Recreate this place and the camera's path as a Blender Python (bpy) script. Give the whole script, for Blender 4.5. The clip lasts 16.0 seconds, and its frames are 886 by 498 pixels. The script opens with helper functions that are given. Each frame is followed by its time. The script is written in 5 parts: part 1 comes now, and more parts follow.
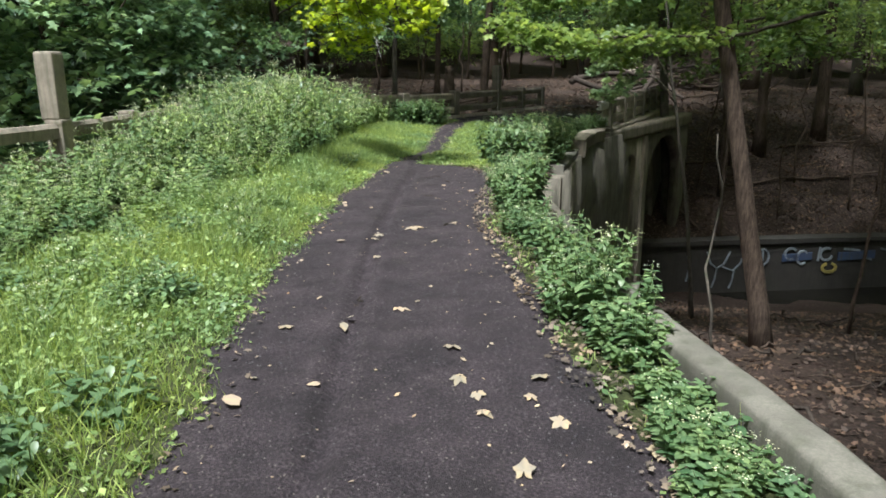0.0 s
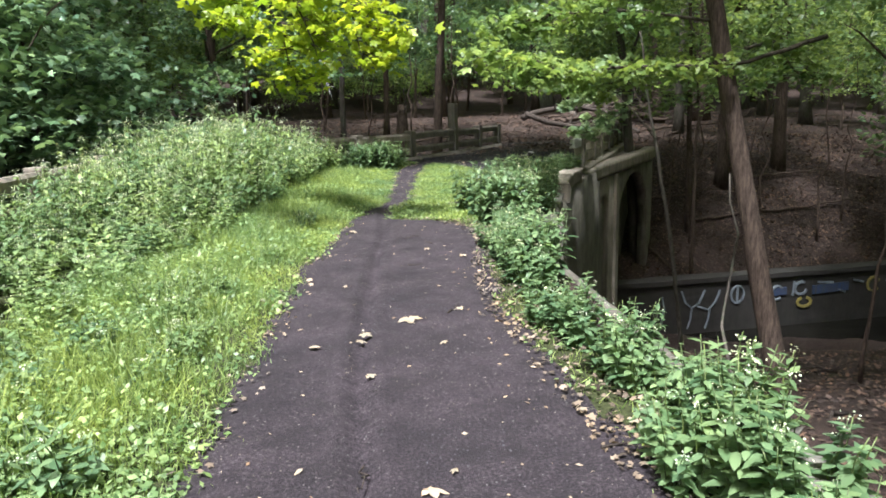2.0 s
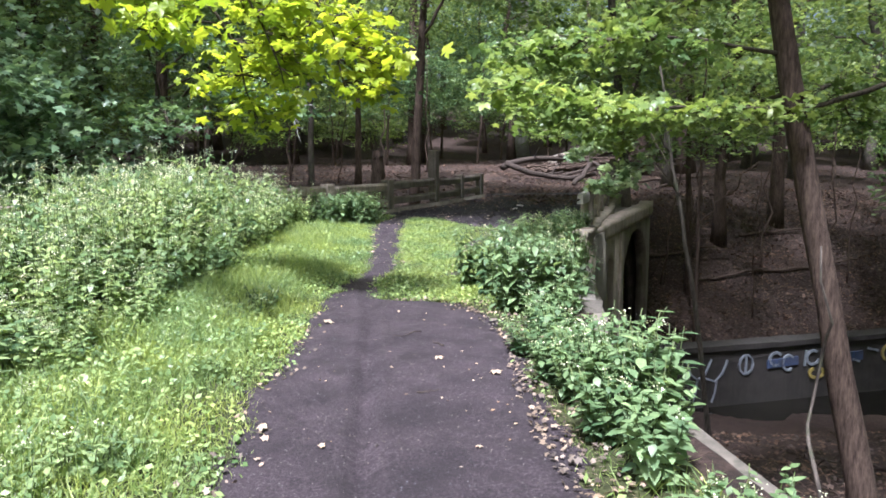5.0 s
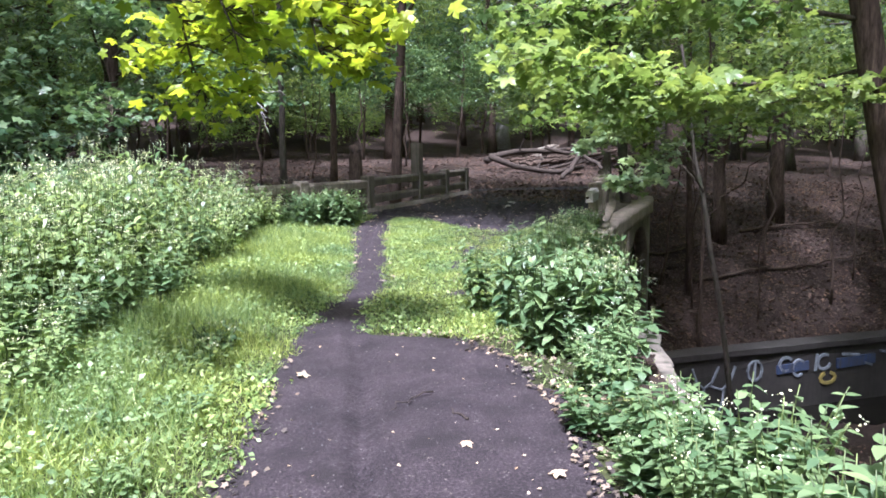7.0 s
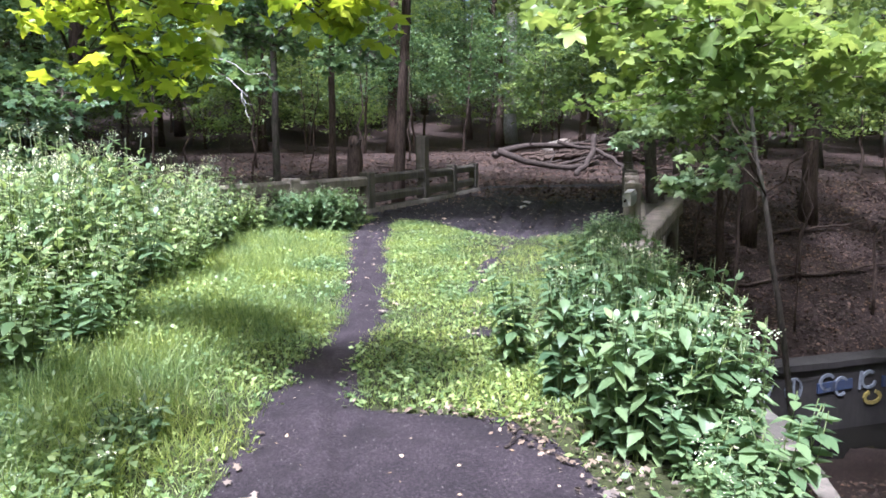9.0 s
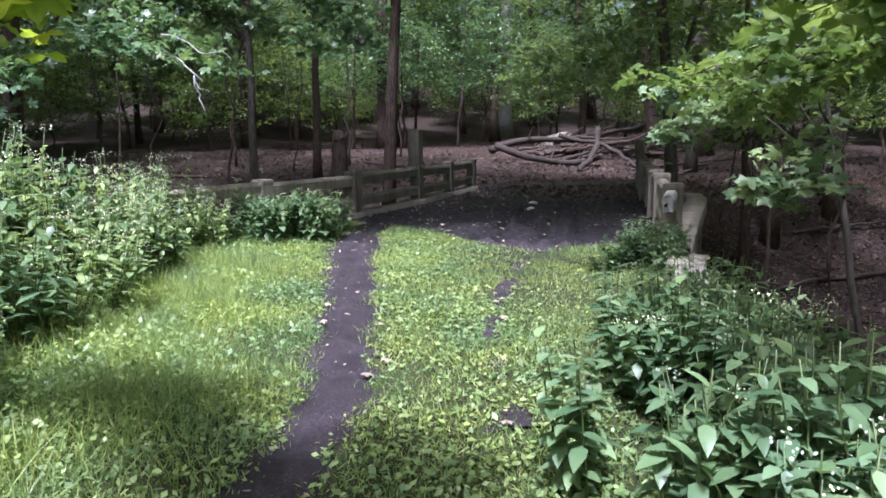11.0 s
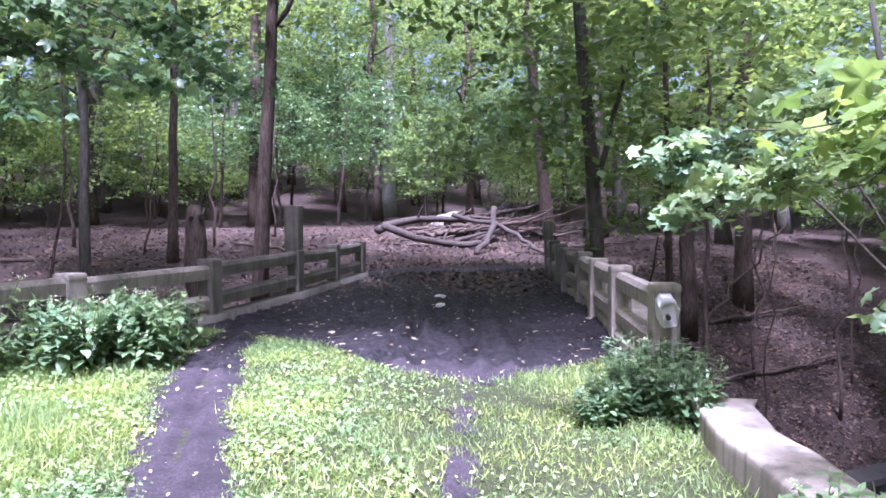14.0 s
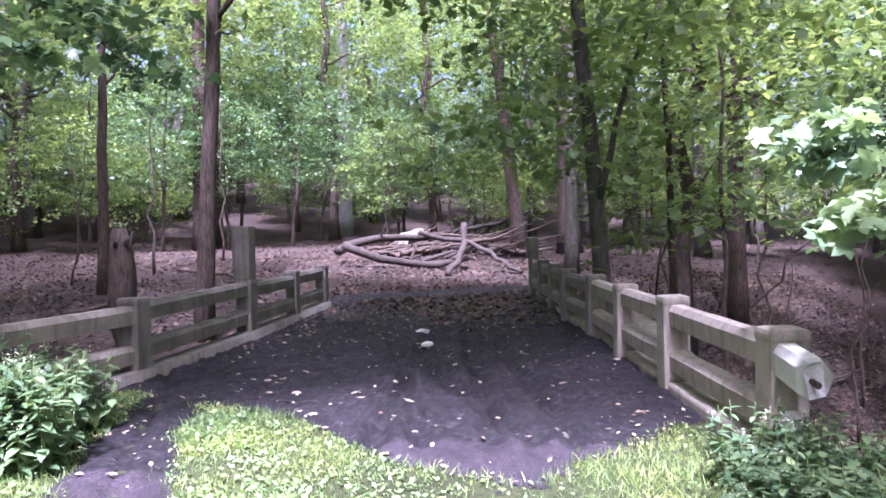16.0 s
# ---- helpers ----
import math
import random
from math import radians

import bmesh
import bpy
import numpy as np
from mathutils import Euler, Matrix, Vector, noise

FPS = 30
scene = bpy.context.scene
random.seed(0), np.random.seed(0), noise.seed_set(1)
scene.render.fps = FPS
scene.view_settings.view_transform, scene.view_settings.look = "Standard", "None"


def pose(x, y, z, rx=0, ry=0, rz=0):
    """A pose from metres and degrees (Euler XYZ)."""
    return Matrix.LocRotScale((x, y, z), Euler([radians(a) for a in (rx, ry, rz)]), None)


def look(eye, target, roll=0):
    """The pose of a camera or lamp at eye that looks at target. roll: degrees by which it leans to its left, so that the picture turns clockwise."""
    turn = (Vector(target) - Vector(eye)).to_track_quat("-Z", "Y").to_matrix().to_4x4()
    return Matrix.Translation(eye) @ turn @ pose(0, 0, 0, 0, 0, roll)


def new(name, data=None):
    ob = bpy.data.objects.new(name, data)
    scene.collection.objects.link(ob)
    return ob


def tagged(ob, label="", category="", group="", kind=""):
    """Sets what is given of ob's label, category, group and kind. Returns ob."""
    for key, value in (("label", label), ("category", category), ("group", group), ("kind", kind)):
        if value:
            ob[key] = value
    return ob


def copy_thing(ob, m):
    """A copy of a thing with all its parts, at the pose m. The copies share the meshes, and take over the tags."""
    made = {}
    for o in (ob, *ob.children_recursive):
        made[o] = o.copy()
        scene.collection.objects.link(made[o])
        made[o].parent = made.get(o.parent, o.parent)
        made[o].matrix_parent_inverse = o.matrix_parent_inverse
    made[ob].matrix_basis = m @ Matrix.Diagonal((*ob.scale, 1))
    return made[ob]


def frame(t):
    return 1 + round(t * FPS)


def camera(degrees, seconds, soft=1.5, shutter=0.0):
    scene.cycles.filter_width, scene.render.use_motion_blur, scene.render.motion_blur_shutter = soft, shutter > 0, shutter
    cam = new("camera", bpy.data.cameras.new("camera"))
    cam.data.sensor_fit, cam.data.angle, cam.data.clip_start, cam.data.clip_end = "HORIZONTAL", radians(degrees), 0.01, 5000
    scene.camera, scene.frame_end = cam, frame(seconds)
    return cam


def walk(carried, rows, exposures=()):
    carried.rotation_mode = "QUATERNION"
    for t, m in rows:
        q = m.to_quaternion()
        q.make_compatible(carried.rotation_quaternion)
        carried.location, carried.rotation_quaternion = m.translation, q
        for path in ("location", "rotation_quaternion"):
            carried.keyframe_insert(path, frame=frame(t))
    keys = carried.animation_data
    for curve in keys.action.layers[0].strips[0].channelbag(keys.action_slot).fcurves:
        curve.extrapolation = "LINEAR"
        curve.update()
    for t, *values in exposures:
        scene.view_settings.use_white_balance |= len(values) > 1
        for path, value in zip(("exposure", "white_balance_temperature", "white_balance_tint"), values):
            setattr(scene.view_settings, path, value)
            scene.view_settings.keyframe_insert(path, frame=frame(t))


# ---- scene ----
cam = camera(62.5, 16.0, soft=1.7)
METRES, EYE, TILT, LEAN, TURN = 16.0, 1.6, -13.8, 0.0, 0.0
ROWS = [
    (0.0, 0.0, 0.0, 0.0, -0.0, 0.0, 0.0),
    (0.5, -0.0089, 0.0278, 0.0075, -3.48, 1.31, -0.48),
    (1.0, -0.0178, 0.0588, 0.0153, -5.74, -0.45, 1.38),
    (1.5, -0.0218, 0.0861, 0.0228, -3.16, 1.54, 2.75),
    (2.0, -0.0271, 0.1128, 0.0293, -4.17, 2.77, 2.46),
    (2.5, -0.0254, 0.1388, 0.0354, -0.46, 4.88, 1.87),
    (3.0, -0.0265, 0.1646, 0.0419, 2.04, 5.14, 0.23),
    (3.5, -0.0302, 0.1911, 0.0492, -1.36, 4.66, 1.02),
    (4.0, -0.0315, 0.2184, 0.0559, -1.03, 6.12, 1.44),
    (4.5, -0.0386, 0.2464, 0.0619, -5.74, 6.38, 1.54),
    (7.0, -0.0434, 0.3889, 0.0956, -8.83, 5.74, 2.91),
    (7.5, -0.038, 0.417, 0.1018, -10.14, 5.02, 3.54),
    (8.0, -0.0335, 0.4458, 0.1092, -7.31, 6.34, 1.89),
    (8.5, -0.033, 0.4765, 0.1168, -8.18, 5.54, 2.02),
    (11.0, -0.0191, 0.6327, 0.1532, -9.31, 4.86, 3.09),
    (11.5, -0.0139, 0.6625, 0.1609, -7.18, 4.42, 2.41),
    (12.0, -0.0126, 0.6944, 0.1691, -12.68, 4.91, 3.53),
    (12.5, -0.0073, 0.7283, 0.1773, -12.69, 6.38, 3.13),
    (13.0, -0.0065, 0.7607, 0.1848, -16.44, 6.59, 4.21),
    (13.5, -0.0009, 0.7934, 0.1924, -18.77, 8.98, 4.89),
    (14.0, 0.0031, 0.8266, 0.2011, -18.91, 10.33, 4.67),
    (14.5, 0.0085, 0.862, 0.2103, -21.26, 10.37, 5.53),
    (15.0, 0.0132, 0.8938, 0.2195, -19.56, 11.04, 5.02),
    (15.5, 0.0169, 0.9276, 0.2281, -22.95, 10.39, 6.83),
    (16.0, 0.0233, 0.9615, 0.2367, -22.26, 11.3, 6.63),
]
EXPOSURES = [(0.0, 0.62, 5850, 4), (1.5, 1.05, 5800, 8), (4.5, 1.35, 5600, 18), (8.5, 1.5, 5350, 24), (11.0, 1.15, 5250, 26), (12.0, 1.25, 5100, 35), (13.0, 1.75, 5050, 39), (13.5, 2.05, 4950, 41), (14.5, 2.25, 5000, 43), (16.0, 2.4, 5100, 45)]
walk(cam, [(t, pose(0, 0, EYE, TILT, LEAN, TURN) @ pose(METRES * x, METRES * y, METRES * z, 90 + pitch, roll, yaw)) for t, x, y, z, yaw, pitch, roll in ROWS],
     EXPOSURES)

# ---------------------------------------------------------------- light
SUN_AZ, SUN_EL = 205.0, 64.0          # compass of the sun, degrees from +y clockwise, and its height
world = bpy.data.worlds.new("sky")
scene.world = world
world.use_nodes = True
wn = world.node_tree.nodes
sky = wn.new("ShaderNodeTexSky")
sky.sky_type = "NISHITA"
sky.sun_disc = False
sky.sun_elevation = radians(SUN_EL)
sky.sun_rotation = radians(SUN_AZ)
sky.air_density, sky.dust_density, sky.ozone_density = 0.8, 8.0, 0.6
wn["Background"].inputs[1].default_value = 0.11
world.node_tree.links.new(sky.outputs[0], wn["Background"].inputs[0])
sun = new("sun", bpy.data.lights.new("sun", "SUN"))
sun.data.energy, sun.data.angle, sun.data.color = 5.5, radians(6), (1.0, 0.97, 0.91)
az = radians(SUN_AZ)
sun.matrix_world = look((math.sin(az) * 50 * math.cos(radians(SUN_EL)), math.cos(az) * 50 * math.cos(radians(SUN_EL)), 50 * math.sin(radians(SUN_EL))), (0, 0, 0))


# ---------------------------------------------------------------- materials
def base_material(name):
    m = bpy.data.materials.new(name)
    m.use_nodes = True
    nt = m.node_tree
    return m, nt, nt.nodes["Principled BSDF"]


def noise_node(nt, scale, detail=4.0, rough=0.6):
    tc = nt.nodes.new("ShaderNodeTexCoord")
    n = nt.nodes.new("ShaderNodeTexNoise")
    n.inputs["Scale"].default_value, n.inputs["Detail"].default_value, n.inputs["Roughness"].default_value = scale, detail, rough
    nt.links.new(tc.outputs["Object"], n.inputs["Vector"])
    return n


def ramp_node(nt, source, stops):
    r = nt.nodes.new("ShaderNodeValToRGB")
    r.color_ramp.elements[0].position, r.color_ramp.elements[0].color = stops[0][0], (*stops[0][1], 1)
    r.color_ramp.elements[1].position, r.color_ramp.elements[1].color = stops[-1][0], (*stops[-1][1], 1)
    for p, c in stops[1:-1]:
        r.color_ramp.elements.new(p).color = (*c, 1)
    nt.links.new(source, r.inputs[0])
    return r


def mix_node(nt, a, b, factor, mode="MIX"):
    m = nt.nodes.new("ShaderNodeMix")
    m.data_type, m.blend_type = "RGBA", mode
    for i, v in ((0, factor), (6, a), (7, b)):
        if isinstance(v, (float, int)):
            m.inputs[i].default_value = v
        elif isinstance(v, tuple):
            m.inputs[i].default_value = (*v, 1)
        else:
            nt.links.new(v, m.inputs[i])
    return m.outputs[2]


def bump_node(nt, bsdf, height, strength, distance):
    b = nt.nodes.new("ShaderNodeBump")
    b.inputs["Strength"].default_value, b.inputs["Distance"].default_value = strength, distance
    nt.links.new(height, b.inputs["Height"])
    nt.links.new(b.outputs[0], bsdf.inputs["Normal"])


def earth(name, dark, mid, light, fine=60.0, coarse=1.2, rough=0.9, bump=0.6, distance=0.012, patch=None):
    """Soil, cinder or litter: a coarse stain, a fine grain and a relief."""
    m, nt, bsdf = base_material(name)
    big = noise_node(nt, coarse, 5)
    small = noise_node(nt, fine, 5, 0.75)
    a = ramp_node(nt, small.outputs[0], [(0.3, dark), (0.52, mid), (0.72, light)])
    b = ramp_node(nt, big.outputs[0], [(0.3, (0.55, 0.55, 0.55)), (0.7, (1.25, 1.22, 1.2))])
    col = mix_node(nt, a.outputs[0], b.outputs[0], 1.0, "MULTIPLY")
    if patch:
        spot = ramp_node(nt, noise_node(nt, 3.1, 6, 0.7).outputs[0], [(0.52, (0, 0, 0)), (0.66, (1, 1, 1))])
        col = mix_node(nt, col, patch, spot.outputs[0])
    nt.links.new(col, bsdf.inputs["Base Color"])
    bsdf.inputs["Roughness"].default_value = rough
    bsdf.inputs["Specular IOR Level"].default_value = 0.25
    bump_node(nt, bsdf, small.outputs[0], bump, distance)
    return m


def leaf_material(name, dark, light, translucent=0.45, gloss=0.45, back=(1.2, 1.15, 0.75)):
    """Leaf: a colour of its own for each leaf, light that passes through, a waxy surface."""
    m, nt, bsdf = base_material(name)
    geo = nt.nodes.new("ShaderNodeNewGeometry")
    info = nt.nodes.new("ShaderNodeObjectInfo")
    c = ramp_node(nt, geo.outputs["Random Per Island"], [(0.0, dark), (0.85, light), (1.0, tuple(min(1, v * 1.35) for v in light))])
    tone = ramp_node(nt, info.outputs["Random"], [(0.0, (0.78, 0.82, 0.8)), (1.0, (1.18, 1.12, 1.05))])
    patchy = ramp_node(nt, noise_node(nt, 1.1, 2).outputs[0], [(0.35, (0.75, 0.82, 0.9)), (0.65, (1.2, 1.12, 0.9))])
    col = mix_node(nt, c.outputs[0], tone.outputs[0], 1.0, "MULTIPLY")
    col = mix_node(nt, col, patchy.outputs[0], 1.0, "MULTIPLY")
    nt.links.new(col, bsdf.inputs["Base Color"])
    bsdf.inputs["Roughness"].default_value = gloss
    bsdf.inputs["Specular IOR Level"].default_value = 0.5
    tr = nt.nodes.new("ShaderNodeBsdfTranslucent")
    nt.links.new(mix_node(nt, col, back, 1.0, "MULTIPLY"), tr.inputs[0])
    mx = nt.nodes.new("ShaderNodeMixShader")
    mx.inputs[0].default_value = translucent
    nt.links.new(bsdf.outputs[0], mx.inputs[1])
    nt.links.new(tr.outputs[0], mx.inputs[2])
    nt.links.new(mx.outputs[0], nt.nodes["Material Output"].inputs[0])
    return m


def bark_material(name, dark, light, moss=None):
    m, nt, bsdf = base_material(name)
    tc = nt.nodes.new("ShaderNodeTexCoord")
    mp = nt.nodes.new("ShaderNodeMapping")
    mp.inputs["Scale"].default_value = (1, 1, 0.16)
    n = nt.nodes.new("ShaderNodeTexNoise")
    n.inputs["Scale"].default_value, n.inputs["Detail"].default_value, n.inputs["Roughness"].default_value = 26, 6, 0.7
    nt.links.new(tc.outputs["Object"], mp.inputs[0])
    nt.links.new(mp.outputs[0], n.inputs["Vector"])
    col = ramp_node(nt, n.outputs[0], [(0.35, dark), (0.68, light)]).outputs[0]
    if moss:
        spot = ramp_node(nt, noise_node(nt, 2.3, 5).outputs[0], [(0.5, (0, 0, 0)), (0.68, (1, 1, 1))])
        col = mix_node(nt, col, moss, spot.outputs[0])
    nt.links.new(col, bsdf.inputs["Base Color"])
    bsdf.inputs["Roughness"].default_value = 0.92
    bsdf.inputs["Specular IOR Level"].default_value = 0.2
    bump_node(nt, bsdf, n.outputs[0], 0.8, 0.02)
    return m


def concrete_material(name, tone, stain, moss):
    m, nt, bsdf = base_material(name)
    grain = noise_node(nt, 85, 6, 0.7)
    blot = noise_node(nt, 2.2, 6, 0.65)
    tc = nt.nodes.new("ShaderNodeTexCoord")
    mp = nt.nodes.new("ShaderNodeMapping")
    mp.inputs["Scale"].default_value = (5, 5, 0.5)
    run = nt.nodes.new("ShaderNodeTexNoise")
    run.inputs["Scale"].default_value, run.inputs["Detail"].default_value = 2.0, 5
    nt.links.new(tc.outputs["Object"], mp.inputs[0])
    nt.links.new(mp.outputs[0], run.inputs["Vector"])
    a = ramp_node(nt, grain.outputs[0], [(0.3, tuple(0.7 * v for v in tone)), (0.7, tuple(1.15 * v for v in tone))])
    f = ramp_node(nt, blot.outputs[0], [(0.42, (0, 0, 0)), (0.68, (0.85, 0.85, 0.85))])
    g = ramp_node(nt, run.outputs[0], [(0.5, (0, 0, 0)), (0.72, (0.8, 0.8, 0.8))])
    col = mix_node(nt, a.outputs[0], stain, f.outputs[0])
    col = mix_node(nt, col, moss, g.outputs[0])
    nt.links.new(col, bsdf.inputs["Base Color"])
    bsdf.inputs["Roughness"].default_value = 0.9
    bump_node(nt, bsdf, grain.outputs[0], 0.5, 0.008)
    return m


MAT_PATH = earth("cinder path", (0.007, 0.0055, 0.0066), (0.036, 0.028, 0.034), (0.115, 0.096, 0.106), fine=70, coarse=2.2, rough=0.85, bump=1.0, distance=0.014, patch=(0.022, 0.0175, 0.020))
MAT_MUD = earth("wet dark mud", (0.006, 0.005, 0.006), (0.02, 0.0165, 0.0195), (0.062, 0.052, 0.058), fine=15, coarse=1.6, rough=0.75, bump=1.0, distance=0.06, patch=(0.014, 0.011, 0.0125))
MAT_LITTER = earth("leaf litter and soil", (0.009, 0.0065, 0.0055), (0.034, 0.022, 0.018), (0.11, 0.073, 0.06), fine=16, coarse=0.5, bump=1.0, distance=0.03, patch=(0.035, 0.024, 0.018))
MAT_TURF = earth("soil under turf", (0.012, 0.014, 0.006), (0.035, 0.042, 0.014), (0.07, 0.075, 0.03), fine=30, coarse=0.8)
MAT_BARK = bark_material("brown bark", (0.022, 0.015, 0.012), (0.11, 0.08, 0.062))
MAT_BARK_GREY = bark_material("grey bark", (0.035, 0.030, 0.026), (0.125, 0.108, 0.09), moss=(0.05, 0.058, 0.034))
MAT_BARK_PALE = bark_material("pale bark", (0.16, 0.15, 0.14), (0.5, 0.49, 0.47))
MAT_DEADWOOD = bark_material("weathered dead wood", (0.018, 0.014, 0.012), (0.08, 0.063, 0.053))
MAT_TWIG = bark_material("twig", (0.03, 0.026, 0.018), (0.10, 0.085, 0.06))
MAT_STEM = leaf_material("green stem", (0.05, 0.08, 0.02), (0.12, 0.16, 0.05), 0.1)
MAT_CONCRETE = concrete_material("weathered concrete", (0.31, 0.265, 0.215), (0.15, 0.125, 0.098), (0.085, 0.085, 0.058))
MAT_KERB = concrete_material("grey lichened concrete", (0.16, 0.148, 0.125), (0.08, 0.073, 0.06), (0.07, 0.072, 0.05))
# MAT_CONCRETE's dark copy: shade put into the colour, plus stains and moss
MAT_CONCRETE_DARK = concrete_material("shade-dark stained concrete", (0.19, 0.165, 0.135), (0.08, 0.07, 0.058), (0.05, 0.054, 0.034))
# backlit branch: the sun's glow is put into this brighter, yellower leaf colour
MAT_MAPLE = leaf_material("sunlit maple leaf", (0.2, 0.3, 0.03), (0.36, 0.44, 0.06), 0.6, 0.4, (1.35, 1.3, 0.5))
MAT_MAPLE_GREEN = leaf_material("green maple leaf", (0.11, 0.185, 0.055), (0.22, 0.305, 0.105), 0.55, 0.38)
MAT_MAPLE_PALE = leaf_material("pale maple leaf", (0.15, 0.235, 0.13), (0.28, 0.38, 0.22), 0.35, 0.35)
MAT_FOREST = leaf_material("forest leaf", (0.095, 0.155, 0.055), (0.21, 0.285, 0.115), 0.6, 0.45)
# duller leaf colour that carries the shade inside the wood
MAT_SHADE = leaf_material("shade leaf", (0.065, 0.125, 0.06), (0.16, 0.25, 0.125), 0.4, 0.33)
MAT_BANK_MAPLE = leaf_material("broad bank maple leaf", (0.10, 0.18, 0.10), (0.25, 0.37, 0.22), 0.35, 0.3)
MAT_HERB = leaf_material("herb leaf", (0.12, 0.2, 0.085), (0.29, 0.385, 0.185), 0.45, 0.4)
MAT_SHRUB = leaf_material("dark herb leaf", (0.085, 0.155, 0.075), (0.19, 0.28, 0.145), 0.4, 0.4)
MAT_GRASS = leaf_material("grass blade", (0.10, 0.18, 0.05), (0.33, 0.42, 0.155), 0.45, 0.5)
MAT_CLOVER = leaf_material("ground cover leaf", (0.10, 0.18, 0.06), (0.30, 0.40, 0.165), 0.4, 0.45)
MAT_FLOWER = leaf_material("small white flower", (0.5, 0.55, 0.38), (0.75, 0.78, 0.62), 0.3, 0.6)
MAT_DRY = leaf_material("dry fallen leaf", (0.17, 0.11, 0.075), (0.48, 0.39, 0.30), 0.15, 0.7, (1, 1, 1))
MAT_EDGE = leaf_material("mixed dry leaf", (0.04, 0.028, 0.024), (0.27, 0.205, 0.165), 0.12, 0.7, (1, 1, 1))
MAT_DRY_BROWN = leaf_material("brown litter leaf", (0.028, 0.018, 0.014), (0.12, 0.074, 0.057), 0.1, 0.75, (1, 1, 1))
MAT_STONE = concrete_material("pale stone", (0.55, 0.53, 0.5), (0.35, 0.33, 0.3), (0.3, 0.3, 0.26))
MAT_GRIT = leaf_material("cinder grit", (0.014, 0.012, 0.014), (0.105, 0.09, 0.1), 0.0, 0.8, (1, 1, 1))
MAT_WALL_DARK = concrete_material("near-black stained concrete", (0.036, 0.031, 0.028), (0.018, 0.016, 0.015), (0.018, 0.019, 0.014))
MAT_PAINT_WHITE = concrete_material("faded white paint", (0.25, 0.28, 0.32), (0.09, 0.1, 0.12), (0.03, 0.03, 0.03))
MAT_PAINT_BLUE = concrete_material("faded blue paint", (0.035, 0.06, 0.14), (0.04, 0.045, 0.07), (0.05, 0.05, 0.05))
MAT_PAINT_OCHRE = concrete_material("faded ochre paint", (0.3, 0.24, 0.06), (0.14, 0.11, 0.05), (0.06, 0.06, 0.05))
MAT_METAL, _nt, _b = base_material("rusted steel bar")
_b.inputs["Base Color"].default_value = (0.03, 0.018, 0.012, 1)
_b.inputs["Roughness"].default_value = 0.8
MAT_WATER, _nt, _b = base_material("still creek water")
_b.inputs["Base Color"].default_value = (0.012, 0.011, 0.009, 1)
_b.inputs["Roughness"].default_value = 0.04
_b.inputs["IOR"].default_value = 1.33
bump_node(_nt, _b, noise_node(_nt, 2.5, 3).outputs[0], 0.12, 0.02)


# ---------------------------------------------------------------- mesh tools
RNG = np.random.default_rng(11)


def fast_mesh(name, verts, faces, material, smooth=False):
    """A mesh out of arrays: verts (n, 3) and faces (m, k)."""
    verts, faces = np.asarray(verts, dtype=np.float32), np.asarray(faces, dtype=np.int32)
    me = bpy.data.meshes.new(name)
    me.vertices.add(len(verts))
    me.vertices.foreach_set("co", verts.ravel())
    me.loops.add(faces.size)
    me.loops.foreach_set("vertex_index", faces.ravel())
    me.polygons.add(len(faces))
    me.polygons.foreach_set("loop_start", np.arange(len(faces), dtype=np.int32) * faces.shape[1])
    if smooth:
        me.polygons.foreach_set("use_smooth", np.ones(len(faces), dtype=bool))
    me.update(calc_edges=True)
    me.materials.append(material)
    return me


def child(name, me, parent, label=""):
    ob = new(name, me)
    ob.parent = parent
    return tagged(ob, label)


def part(name, bm, material, parent, label=""):
    me = bpy.data.meshes.new(name)
    bm.to_mesh(me)
    bm.free()
    me.materials.append(material)
    return child(name, me, parent, label)


def thing(name, at, label, category, group="", kind="", rz=0.0):
    ob = new(name)
    ob.matrix_world = pose(*at, 0, 0, rz)
    ob.empty_display_size = 0.2
    return tagged(ob, label, category, group, kind)


def merge(pieces):
    """Joins (verts, faces) pairs whose faces have the same count of corners."""
    vs, fs, n = [], [], 0
    for v, f in pieces:
        vs.append(v)
        fs.append(np.asarray(f) + n)
        n += len(v)
    return np.concatenate(vs), np.concatenate(fs)


